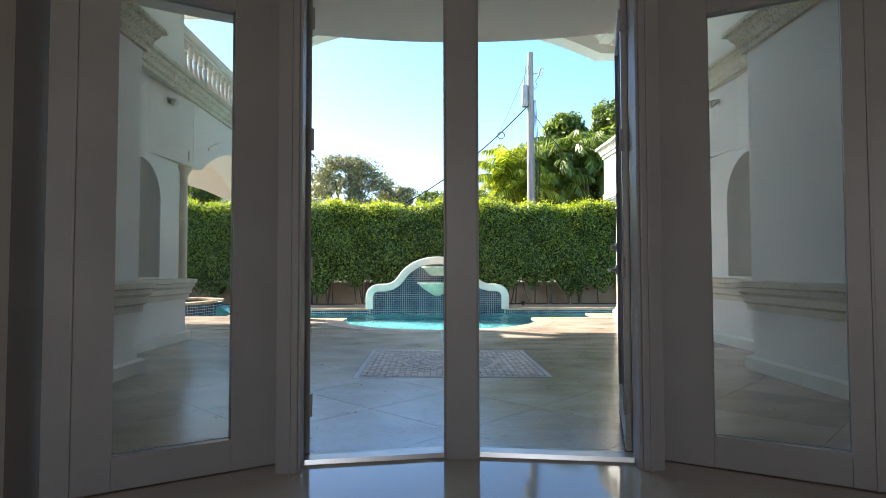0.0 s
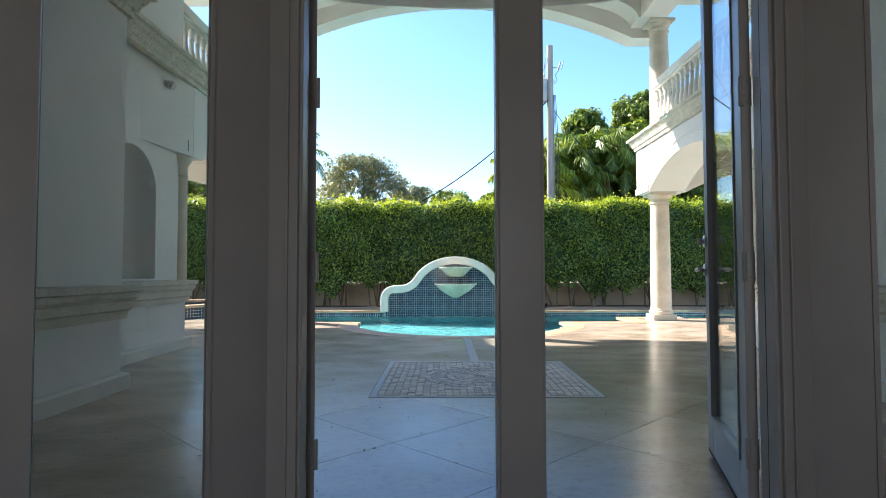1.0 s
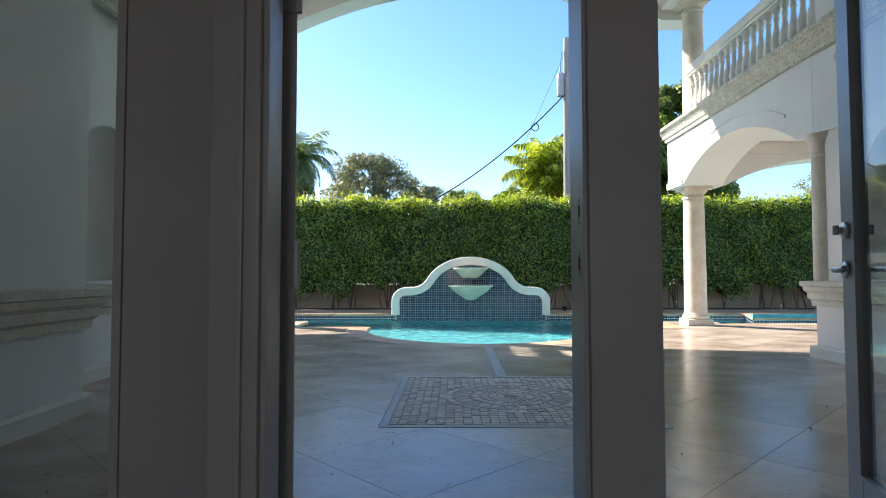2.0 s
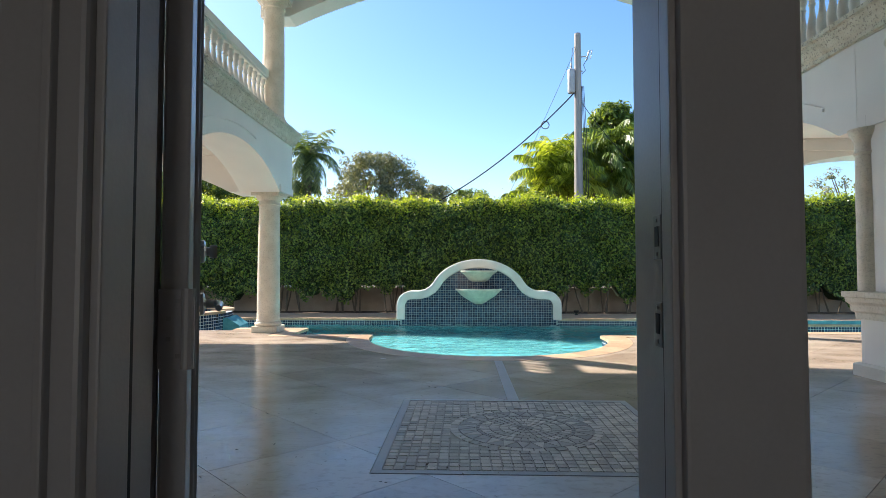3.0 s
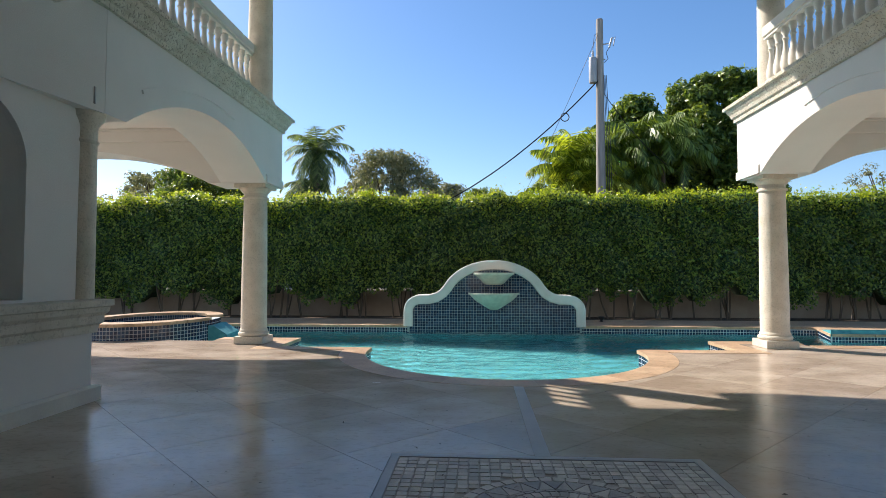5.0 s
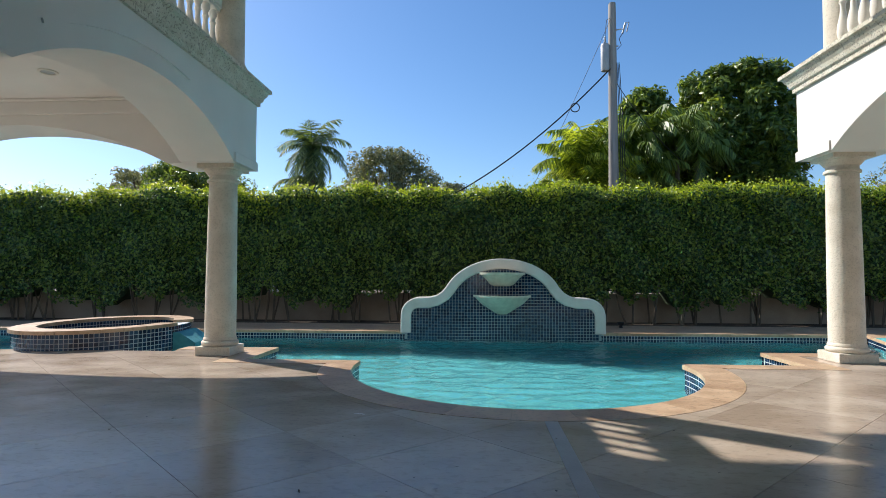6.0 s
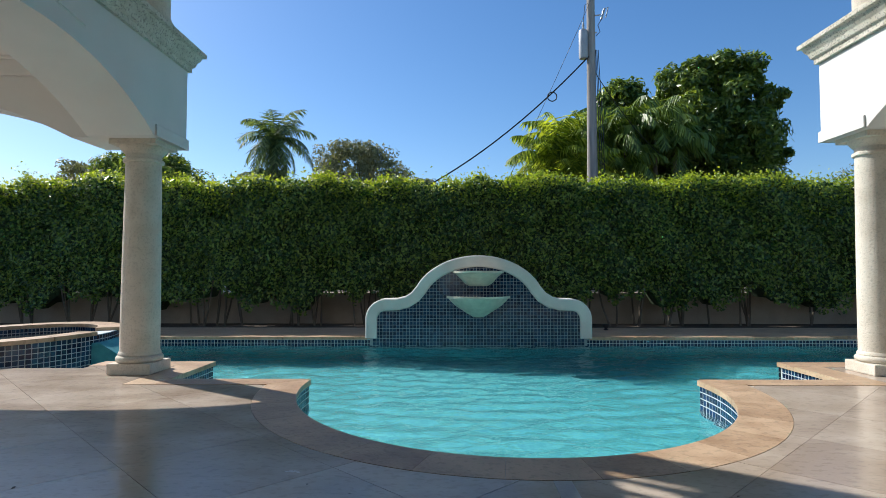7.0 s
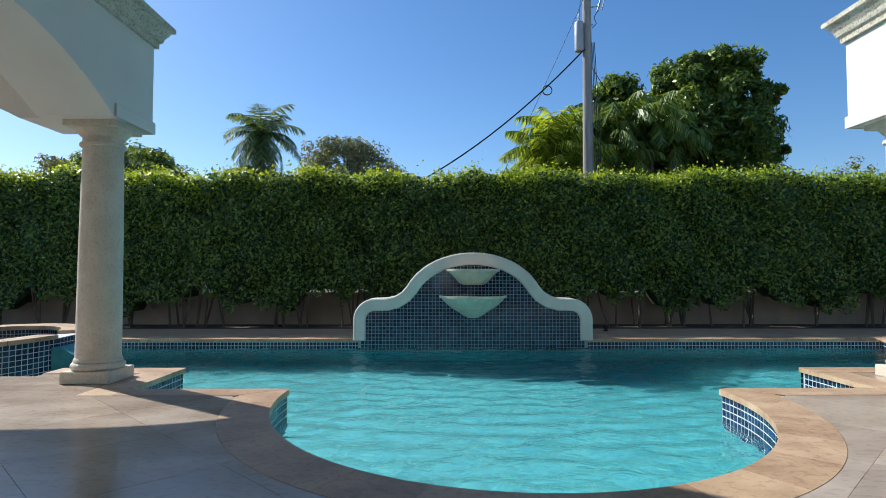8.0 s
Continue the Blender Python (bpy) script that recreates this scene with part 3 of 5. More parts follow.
def wing(s):
    side = "west" if s < 0 else "east"
    FACE = 3.445 if s < 0 else 3.565
    dz = -0.05 if s < 0 else 0.02
    SPRING, APEX = SPRING_Z + dz, APEX_Z + dz
    CORN = [(o, z + dz) for o, z in CORN_PROFILE]
    MID = 3.58 if s < 0 else 3.62
    at = lambda u, v, w: (s * w, u, v)
    # near projecting wall and the wall with the niche
    wall("wall_" + side + "_near", [[(2.47, 0), (STEP_Y, 0), (STEP_Y, 3.30), (2.47, 3.30)]], at, NEARX, 4.1, STUCCO, "white stucco wall beside the doors")
    ny, hw, nz0, nzs, nrz = (6.84, 0.50, 0.86, 1.82, 0.47) if s < 0 else (6.74, 0.55, 0.86, 1.82, 0.54)
    hole = [(ny - hw, nz0), (ny + hw, nz0)] + arc(ny, nzs, hw, 0, 180, 20, nrz)
    wall("wall_" + side, [[(STEP_Y, 0), (END_Y + 0.02, 0), (END_Y + 0.02, 3.32), (STEP_Y, 3.32)], hole], at, MID, MID + 0.06, STUCCO, "white stucco wall with an arched niche")
    wall("wall_" + side + "_core", [[(STEP_Y, 0), (END_Y, 0), (END_Y, 3.3), (STEP_Y, 3.3)]], at, MID + 0.50, MID + 0.62, STUCCO, "white stucco wall facing the loggia")
    wall("wall_" + side + "_end", [[(END_Y - 0.1, 0), (END_Y + 0.01, 0), (END_Y + 0.01, 3.3), (END_Y - 0.1, 3.3)]], at, MID + 0.06, MID + 0.50, STUCCO, "white stucco wall end")
    bm = bmesh.new()
    rows = [(nz0, 0.0)] + [(nzs + nrz * math.sin(radians(f)), f) for f in range(0, 91, 10)]
    grid = []
    for z, f in rows:
        cf = max(0.001, math.cos(radians(f)))
        grid.append([bm.verts.new((s * (MID + 0.055 + 0.36 * math.sin(radians(a)) * cf), ny + hw * math.cos(radians(a)) * cf, z)) for a in range(0, 181, 12)])
    for p, q in zip(grid, grid[1:]):
        for i in range(len(p) - 1):
            bm.faces.new((p[i], p[i + 1], q[i + 1], q[i]))
    bm.faces.new(grid[0])
    niche = smooth(part("niche", bm, STUCCO))
    struct(niche, "rounded arched wall niche in white stucco", "niche")
    # wainscot, sill, skirting
    low = flip(s, [(NEARX, 2.55), (NEARX, STEP_Y), (MID - 0.03, STEP_Y), (MID - 0.03, END_Y + 0.08), (4.2, END_Y + 0.08)])
    wall("wainscot_" + side, [[(STEP_Y, 0), (END_Y + 0.08, 0), (END_Y + 0.08, 0.6), (STEP_Y, 0.6)]], at, MID - 0.03, MID + 0.01, STUCCO, "smooth white wainscot below the stone sill")
    wall("pedestal_" + side, [[(END_Y, 0), (END_Y + 0.08, 0), (END_Y + 0.08, 0.6), (END_Y, 0.6)]], at, MID + 0.011, 4.2, STUCCO, "white pedestal under the engaged column")
    struct(part("sill_" + side, sweep(bmesh.new(), low, SILL), SILLSTONE), "coral stone sill moulding along the wall", "trim")
    struct(part("baseboard_" + side, sweep(bmesh.new(), low, SKIRT), PRECAST), "pale stone skirting along the wall foot", "baseboard")
    # cornices
    struct(part("cornice_" + side + "_near", sweep(bmesh.new(), flip(s, [(NEARX, 2.3), (NEARX, STEP_Y), (3.7, STEP_Y)]), CORN2), CORAL), "pitted coral stone cornice", "trim")
    path = flip(s, [(FACE, STEP_Y + 0.02), (FACE, BEAM_Y), (9.3, BEAM_Y)])
    struct(part("cornice_" + side, sweep(bmesh.new(), path, CORN), CORAL), "pitted coral stone cornice under the balcony", "trim")
    # arcade along the court and across the end
    outline = [(END_Y + 0.021, 2.60), (END_Y + 0.021, SPRING), (ARCH0, SPRING)] + segment(ARCH0, ARCH1, SPRING, APEX - SPRING)[1:-1] + [(ARCH1, SPRING), (BEAM_Y, SPRING), (BEAM_Y, 3.32), (END_Y + 0.021, 3.32)]
    wall("arcade_" + side, [outline], at, FACE, FACE + 0.68, STUCCO, "white stucco beam with a low arch between columns", "arcade")
    wall("pier_" + side, [[(s * (MID + 0.001), END_Y - 1.0), (s * (FACE + 0.002), END_Y + 0.0205), (s * (MID + 0.001), END_Y + 0.0205)]], XYZ, SPRING, 3.318, STUCCO, "white stucco wall easing into the arcade beam")
    e0, e1 = 4.33, 8.45
    outline = [(FACE + 0.681, SPRING), (e0, SPRING)] + segment(e0, e1, SPRING, 0.50)[1:-1] + [(e1, SPRING), (9.3, SPRING), (9.3, 3.32), (FACE + 0.681, 3.32)]
    wall("arcade_" + side + "_end", [outline], lambda u, v, w: (s * u, w, v), BEAM_Y - 0.62, BEAM_Y, STUCCO, "white stucco end beam with a low arch", "arcade")
    bm = bmesh.new()
    band = segment(ARCH0, ARCH1, SPRING, APEX - SPRING, 40, 0.17)[4:-14]
    sweep(bm, band, [(0, 0), (0, 0.018), (-0.035, 0.018), (-0.035, 0)], False, lambda y, z, w: (s * (FACE - w), y, z))
    struct(part("arch_moulding_" + side, bm, STUCCO), "thin raised moulding over the arch", "trim")
    struct(part("beam_foot_" + side, sweep(bmesh.new(), flip(s, [(FACE, ARCH1 + 0.02), (FACE, BEAM_Y), (4.14, BEAM_Y)]), [(-0.02, SPRING), (0.02, SPRING), (0.02, SPRING + 0.11), (0.012, SPRING + 0.12), (-0.02, SPRING + 0.12)]), STUCCO), "flat band at the foot of the beam", "trim")
    wall("loggia_ceiling_" + side, [[(s * (FACE + 0.682), 5.3), (s * 9.3, 5.3), (s * 9.3, BEAM_Y - 0.622), (s * (FACE + 0.682), BEAM_Y - 0.622)]], XYZ, 3.20, 3.318, STUCCO, "plain white loggia ceiling", "ceiling")
    bm = boxes((min(s * (FACE + 0.69), s * 9.28), max(s * (FACE + 0.69), s * 9.28), BEAM_Y - 0.665, BEAM_Y - 0.621, 3.00, 3.17, 0.012), (min(s * (FACE + 0.69), s * 9.28), max(s * (FACE + 0.69), s * 9.28), BEAM_Y - 0.69, BEAM_Y - 0.621, 3.165, 3.198, 0.008))
    struct(part("beam_moulding_" + side, bm, STUCCO), "plain stepped moulding along the loggia end beam", "trim")
    wall("balcony_floor_" + side, [[(s * 3.57, 5.3), (s * 9.28, 5.3), (s * 9.28, BEAM_Y - 0.03), (s * 3.57, BEAM_Y - 0.03)]], XYZ, 3.325, 3.54, PRECAST, "white balcony floor", "floor")
    wall("wall_" + side + "_upper", [[(2.2, 3.33), (8.02, 3.33), (8.02, 6.8), (2.2, 6.8)]], at, MID + 0.03, 3.95, STUCCO, "white stucco upper wall")
    # balustrade
    b = empty("balustrade", pose(s * 3.80, 9.94, 3.555 + dz), "white precast balustrade along the balcony", "balustrade", "balustrades")
    part("bottom_rail", boxes((-0.09, 0.09, -1.91, 1.87, 0.0, 0.09, 0.012)), PRECAST, b)
    part("top_rail", boxes((-0.10, 0.10, -1.91, 1.87, 0.84, 0.98, 0.02), (-0.075, 0.075, -1.91, 1.87, 0.80, 0.845, 0.006)), PRECAST, b)
    prof = [(0.066, 0.09), (0.066, 0.13), (0.042, 0.15), (0.050, 0.18), (0.076, 0.24), (0.083, 0.30), (0.073, 0.38), (0.046, 0.48), (0.034, 0.57), (0.036, 0.62), (0.052, 0.645), (0.038, 0.67), (0.040, 0.70), (0.062, 0.74), (0.064, 0.80)]
    first = None
    for i in range(20):
        if first is None:
            first = smooth(part("baluster", lathe(bmesh.new(), [(pr * 0.84, pz) for pr, pz in prof], 14), PRECAST, b))
            o = first
        else:
            o = new("baluster", first.data)
            o.parent = b
        o.location = (0, -1.83 + i * 0.1915, 0)
    # flood light on the wall
    f = empty("flood_light", pose(s * MID, 7.42, 3.17), "small white twin flood light under the cornice", "wall lamp", "flood lights")
    part("back_plate", boxes((-0.02 * 1, 0.02, -0.06, 0.06, -0.06, 0.06, 0.008)), PRECAST, f)
    for k in (-1, 1):
        bm = bmesh.new()
        lathe(bm, [(0.02, 0), (0.028, 0.03), (0.05, 0.09), (0.055, 0.12), (0.048, 0.121)], 16)
        bmesh.ops.rotate(bm, verts=bm.verts, matrix=Matrix.Rotation(radians(-s * 115), 3, "Y") @ Matrix.Rotation(radians(k * 25), 3, "X"))
        bmesh.ops.translate(bm, verts=bm.verts, vec=(-s * 0.03, k * 0.04, -0.02))
        smooth(part("lamp_head", bm, PRECAST, f))
    v = tagged(part("wall_vent", boxes((s * (FACE + 0.02) - 0.012, s * (FACE + 0.02) + 0.012, 7.87, 7.89, 2.43, 2.57, 0.004)), GREYBAND), "narrow dark grey wall fitting by the arch", "wall vent", "wall fittings")
    r = empty("recessed_light", pose(s * 5.15, 10.75, 3.20), "round recessed ceiling light, switched off", "ceiling light", "recessed lights")
    smooth(part("ring", lathe(bmesh.new(), [(0.10, 0.0), (0.10, -0.012), (0.075, -0.014), (0.070, 0.0)], 24), PRECAST, r))
    part("lens", lathe(bmesh.new(), [(0.069, -0.004), (0.03, -0.007)], 24), GALV, r)


def column(x, y, z0, z1, r, label):
    c = empty("column", pose(x, y, z0), label, "column", "columns")
    H = z1 - z0
    part("plinth", boxes((-r * 1.16, r * 1.16, -r * 1.16, r * 1.16, 0, 0.11, 0.012)), COLUMN, c)
    pb = [(r * 1.05, 0.11)] + [(r * 1.0 + 0.036 * math.cos(radians(a)), 0.145 + 0.035 * math.sin(radians(a))) for a in range(-80, 81, 20)] + [(r * 1.07, 0.185), (r * 1.06, 0.205), (r * 1.0, 0.22)]
    smooth(part("base", lathe(bmesh.new(), pb, 32), COLUMN, c))
    sh = [(r, 0.22)] + [(r * (1.0 - 0.10 * k ** 1.6), 0.22 + (H - 0.22 - 0.22) * k) for k in (0.2, 0.4, 0.6, 0.8, 1.0)]
    smooth(part("shaft", lathe(bmesh.new(), sh, 36), COLUMN, c))
    q = H - 0.22
    cp = [(r * 0.90, q), (r * 1.02, q + 0.005), (r * 1.04, q + 0.02), (r * 1.02, q + 0.035), (r * 0.91, q + 0.045), (r * 0.91, q + 0.09), (r * 1.0, q + 0.10), (r * 1.15, q + 0.135), (r * 1.22, q + 0.155), (r * 1.22, q + 0.165)]
    smooth(part("capital", lathe(bmesh.new(), cp, 32), COLUMN, c))
    part("abacus", boxes((-r * 1.26, r * 1.26, -r * 1.26, r * 1.26, q + 0.165, H, 0.006)), COLUMN, c)
    return c


def engaged_column(x, y, z0, z1, r):
    """A plain pitted shaft half sunk in the wall end, flaring into the beam."""
    c = empty("engaged_column", pose(x, y, z0), "pitted cream stone shaft engaged in the wall end", "column", "engaged columns")
    h = z1 - z0
    smooth(part("shaft", lathe(bmesh.new(), [(r, 0.0), (r * 0.985, h * 0.5), (r * 0.95, h - 0.26)], 32), COLUMN, c))
    smooth(part("capital", lathe(bmesh.new(), [(r * 0.95, h - 0.26), (r * 1.04, h - 0.25), (r * 1.06, h - 0.235), (r * 0.98, h - 0.22), (r * 0.97, h - 0.13), (r * 1.1, h - 0.09), (r * 1.32, h - 0.05), (r * 1.4, h)], 32), COLUMN, c))


for s in (-1, 1):
    wing(s)
    dz = -0.05 if s < 0 else 0.02
    column(s * 3.81 + 0.08, COL_Y, 0.0, SPRING_Z + dz, 0.19, "pitted cream cast stone column on the pool deck")
    column(s * 8.8, COL_Y, 0.0, SPRING_Z + dz, 0.19, "pitted cream cast stone column at the loggia corner")
    engaged_column(s * 3.665 + 0.015, END_Y + 0.02, 0.838, SPRING_Z + dz, 0.13)
    column(s * 3.80 + 0.12, 11.98, 3.555 + dz, 5.82, 0.19, "cream cast stone column on the balcony")

# ---- roof over the court ----
outline = [(-9.3, 6.5), (-4.02, 6.5), (-4.02, 5.82), (-3.45, 5.82)] + arc(0, 5.82, 3.45, 180, 0, 40, 0.72)[1:-1] + [(3.45, 5.82), (4.02, 5.82), (4.02, 6.5), (9.3, 6.5), (9.3, 7.1), (-9.3, 7.1)]
wall("roof_arch", [outline], XZ, 11.75, 12.25, STUCCO, "white stucco arch spanning between the balconies", "arcade")
outline = [(-9.3, 6.5), (-4.02, 6.5), (-4.02, 5.62), (-3.5, 5.62)] + [(-3.5 + 7.0 * k / 36, 5.62 + 0.80 * (1 - (1 - k / 18) ** 2)) for k in range(1, 36)] + [(3.5, 5.62), (4.02, 5.62), (4.02, 6.5), (9.3, 6.5), (9.3, 7.1), (-9.3, 7.1)]
wall("roof_fascia", [outline], XZ, 12.252, 12.70, STUCCO, "white stucco fascia arch in front of the balconies", "arcade")
wall("ceiling", [[(-8.4, 1.8), (8.4, 1.8), (8.4, 11.75), (-8.4, 11.75)]], XYZ, 6.75, 7.1, STUCCO, "white ceiling high over the courtyard", "ceiling")
for s in (-1, 1):
    wall("roof_beam", [[(s * 3.5, 8.03), (s * 4.0, 8.03), (s * 4.0, 11.74), (s * 3.5, 11.74)]], XYZ, 5.82, 6.74, STUCCO, "white roof beam over the balcony", "beam")
wall("wall_upper_house", [[(-8.4, 1.8), (8.4, 1.8), (8.4, 2.1), (-8.4, 2.1)]], XYZ, 3.3, 6.74, STUCCO, "white stucco upper house wall")

# ---- coping ----

def coping_stone(holder, ring, z, th=0.05):
    bm = bmesh.new()
    solid(bm, [ring], XYZ, z - th, z)
    ob = part("coping_stone", bm, COPING, holder)
    return ob


cop = empty("coping", pose(0, 0, 0), "tan travertine coping round the pool bay", "coping", kind="structure")
CW, OV = 0.31, 0.03
nst = 15
a_lo, a_hi = 180 - cusp, 360 + cusp
for i in range(nst):
    a0, a1 = a_lo + (a_hi - a_lo) * i / nst + 0.03, a_lo + (a_hi - a_lo) * (i + 1) / nst - 0.03
    ring = arc(*BAY_C, BAY_R - OV, a0, a1, 6, BAY_RY - OV) + arc(*BAY_C, BAY_R + CW, a1, a0, 6, BAY_RY + CW)
    coping_stone(cop, ring, 0.002)
for s in (-1, 1):
    x0 = cx - 0.01
    runs = [[(x0, NEAR + OV), (PLAT_X0 - OV, NEAR + OV), (PLAT_X0 - OV, NEAR - 0.25), (2.22, NEAR - 0.25)],
            [(PLAT_X0 - OV, NEAR + OV + 0.004), (PLAT_X0 + 0.27, NEAR + OV + 0.004), (PLAT_X0 + 0.27, PLAT_Y - 0.30), (PLAT_X0 - OV, PLAT_Y - 0.30)],
            [(PLAT_X0 - OV + 0.004, NEAR - 0.25), (PLAT_X0 + 0.27, NEAR - 0.25), (PLAT_X0 + 0.27, NEAR + OV), (PLAT_X0 - OV + 0.004, NEAR + OV)],
            [(PLAT_X0 - OV, PLAT_Y - 0.296), (3.80, PLAT_Y - 0.296), (3.80, PLAT_Y + OV), (PLAT_X0 - OV, PLAT_Y + OV)],
            [(3.804, PLAT_Y - 0.296), (PLAT_X1 + OV, PLAT_Y - 0.296), (PLAT_X1 + OV, PLAT_Y + OV), (3.804, PLAT_Y + OV)]]
    if s > 0:
        runs += [[(PLAT_X1 + 0.04 + k * 0.95, SIDE_Y - 0.3), (PLAT_X1 + 0.98 + k * 0.95, SIDE_Y - 0.3), (PLAT_X1 + 0.98 + k * 0.95, SIDE_Y + OV), (PLAT_X1 + 0.04 + k * 0.95, SIDE_Y + OV)] for k in range(8)]
    for r_ in runs:
        coping_stone(cop, [(s * x, y) for x, y in r_], 0.003)
cop2 = empty("coping", pose(0, 0, 0), "tan travertine coping along the far pool edge", "coping", kind="structure")
for k in range(30):
    x0 = -14 + k * 0.7
    x1 = x0 + 0.69
    # the fountain wall interrupts the row
    if x0 < -1.99 < x1:
        x1 = -1.99
    elif x0 < 1.99 < x1:
        x0 = 1.99
    if x1 < 6.9 and (x1 <= -1.99 or x0 >= 1.99):
        coping_stone(cop2, [(x0, FAR - 0.03), (x1, FAR - 0.03), (x1, FAR + 0.36), (x0, FAR + 0.36)], FAR_Z + 0.012)
coping_stone(cop2, [(6.42, 15.05), (6.93, FAR), (6.9, FAR + 0.36), (7.25, FAR + 0.3), (6.72, 15.33)], FAR_Z + 0.014)
for k in range(9):
    x0 = 6.46 + k * 0.8
    coping_stone(cop2, [(x0, 15.05), (x0 + 0.79, 15.05), (x0 + 0.79, 15.43), (x0 + (0.3 if k == 0 else 0), 15.43)], FAR_Z + 0.012)

# ---- spa ----
spa = empty("spa", pose(SPA_C[0], SPA_C[1], 0) @ Matrix.Diagonal((0.86, 1.25, 1, 1)), "raised oval spa clad in blue tiles with tan coping", "spa")
part("wall", lathe(bmesh.new(), [(SPA_R, -0.9), (SPA_R, SPA_Z), (SPA_R - 0.25, SPA_Z), (SPA_R - 0.25, -0.5)], 48), GROUT, spa)
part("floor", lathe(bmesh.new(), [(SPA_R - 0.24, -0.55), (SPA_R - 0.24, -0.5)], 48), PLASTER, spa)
bm = bmesh.new()
bm.faces.new([bm.verts.new((x, y, SPA_Z - 0.09)) for x, y in arc(0, 0, SPA_R - 0.25, 0, 360, 48)[:-1]])
sw = sheet("water", bm, WATER, spa, "clear rippled spa water")
sw.visible_shadow = False
for i in range(14):
    a0, a1 = i * 360 / 14 + 0.2, (i + 1) * 360 / 14 - 0.2
    ring = arc(0, 0, SPA_R - 0.27, a0, a1, 4) + arc(0, 0, SPA_R + 0.04, a1, a0, 4)
    if i == 0:
        continue
    coping_stone(spa, ring, SPA_Z + 0.045)
bm = bmesh.new()
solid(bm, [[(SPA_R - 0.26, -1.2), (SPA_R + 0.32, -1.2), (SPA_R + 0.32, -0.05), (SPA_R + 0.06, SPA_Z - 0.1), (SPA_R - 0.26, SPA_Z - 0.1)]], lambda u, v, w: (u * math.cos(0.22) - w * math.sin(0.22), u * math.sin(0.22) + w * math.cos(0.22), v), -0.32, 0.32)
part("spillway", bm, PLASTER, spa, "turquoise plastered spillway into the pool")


# ---- tiles ----
def tile_quads(centres, us, vs, ns, size, lift=0.002):
    """Small proud tiles: five faces each."""
    verts, faces = [], []
    for c, u, v, n in zip(centres, us, vs, ns):
        k = len(verts)
        a = size / 2
        b = a - 0.002
        for r, w in ((a, 0.0), (b, lift)):
            for p, q in ((-r, -r), (r, -r), (r, r), (-r, r)):
                verts.append(c + u * p + v * q + n * w)
        faces += [(k + 4, k + 5, k + 6, k + 7)] + [(k + i, k + (i + 1) % 4, k + 4 + (i + 1) % 4, k + 4 + i) for i in range(4)]
    return verts, faces


PITCH, TSIZE = 0.060, 0.051
UP = Vector((0, 0, 1))


def tile_band(path, rows, z_top, name, parent, keep=lambda p: True):
    """Rows of tiles along a path of (x, y), on its left."""
    C, U, V, N = [], [], [], []
    left = 0.0
    for a, b in zip(path, path[1:]):
        a, b = Vector((*a, 0)), Vector((*b, 0))
        L = (b - a).length
        d = (b - a) / L
        nrm = Vector((-d.y, d.x, 0))
        pos = left
        while pos < L:
            for r in range(rows):
                c = a + d * pos + nrm * 0.004 + UP * (z_top - PITCH * (r + 0.5))
                if keep(c):
                    C.append(c), U.append(d), V.append(UP), N.append(nrm)
            pos += PITCH
        left = pos - L
    return C, U, V, N


pool_tiles = empty("waterline_tiles", pose(0, 0, 0), "band of blue glazed tiles along the pool waterline", "pool tiles", kind="structure")
C, U, V, N = tile_band(near_edge, 7, -0.046, "", None)
C, U, V, N = [list(q) for q in (C, U, V, N)]
one_v, one_f = tile_quads([Vector()], [Vector((1, 0, 0))], [UP], [Vector((0, -1, 0))], TSIZE)
one = bpy.data.meshes.new("tile")
one.from_pydata([tuple(v) for v in one_v], [], one_f)
one.materials.append(TILE_ONE)
rest = [[], [], [], []]
count = 0
for c, u, v, n in zip(C, U, V, N):
    if 1.3 < c.x < 1.95 and 10.3 < c.y < 11.6 and count < 200:
        o = new("tile", one)
        o.parent = pool_tiles
        o.matrix_world = Matrix.Translation(c) @ Matrix((u, -n, UP)).transposed().to_4x4()
        count += 1
    else:
        for q, w in zip(rest, (c, u, v, n)):
            q.append(w)
ends = [tile_band(far_edge, 3, FAR_Z - 0.044, "", None)]
for q, w in zip(rest, ends[0]):
    q += w
v_, f_ = tile_quads(*rest, TSIZE)
tagged(raw("tile_field", [tuple(v) for v in v_], f_, TILE, pool_tiles), kind="stuff")
bm = bmesh.new()
for path, zt, zb in ((near_edge, -0.043, -0.47), (far_edge, FAR_Z - 0.036, -0.36)):
    for a, b in zip(path, path[1:]):
        off = Vector((a[1] - b[1], b[0] - a[0])).normalized() * 0.003
        a, b = Vector(a) + off, Vector(b) + off
        bm.faces.new([bm.verts.new(p) for p in ((*a, zb), (*b, zb), (*b, zt), (*a, zt))])
part("grout", bm, GROUT, pool_tiles)
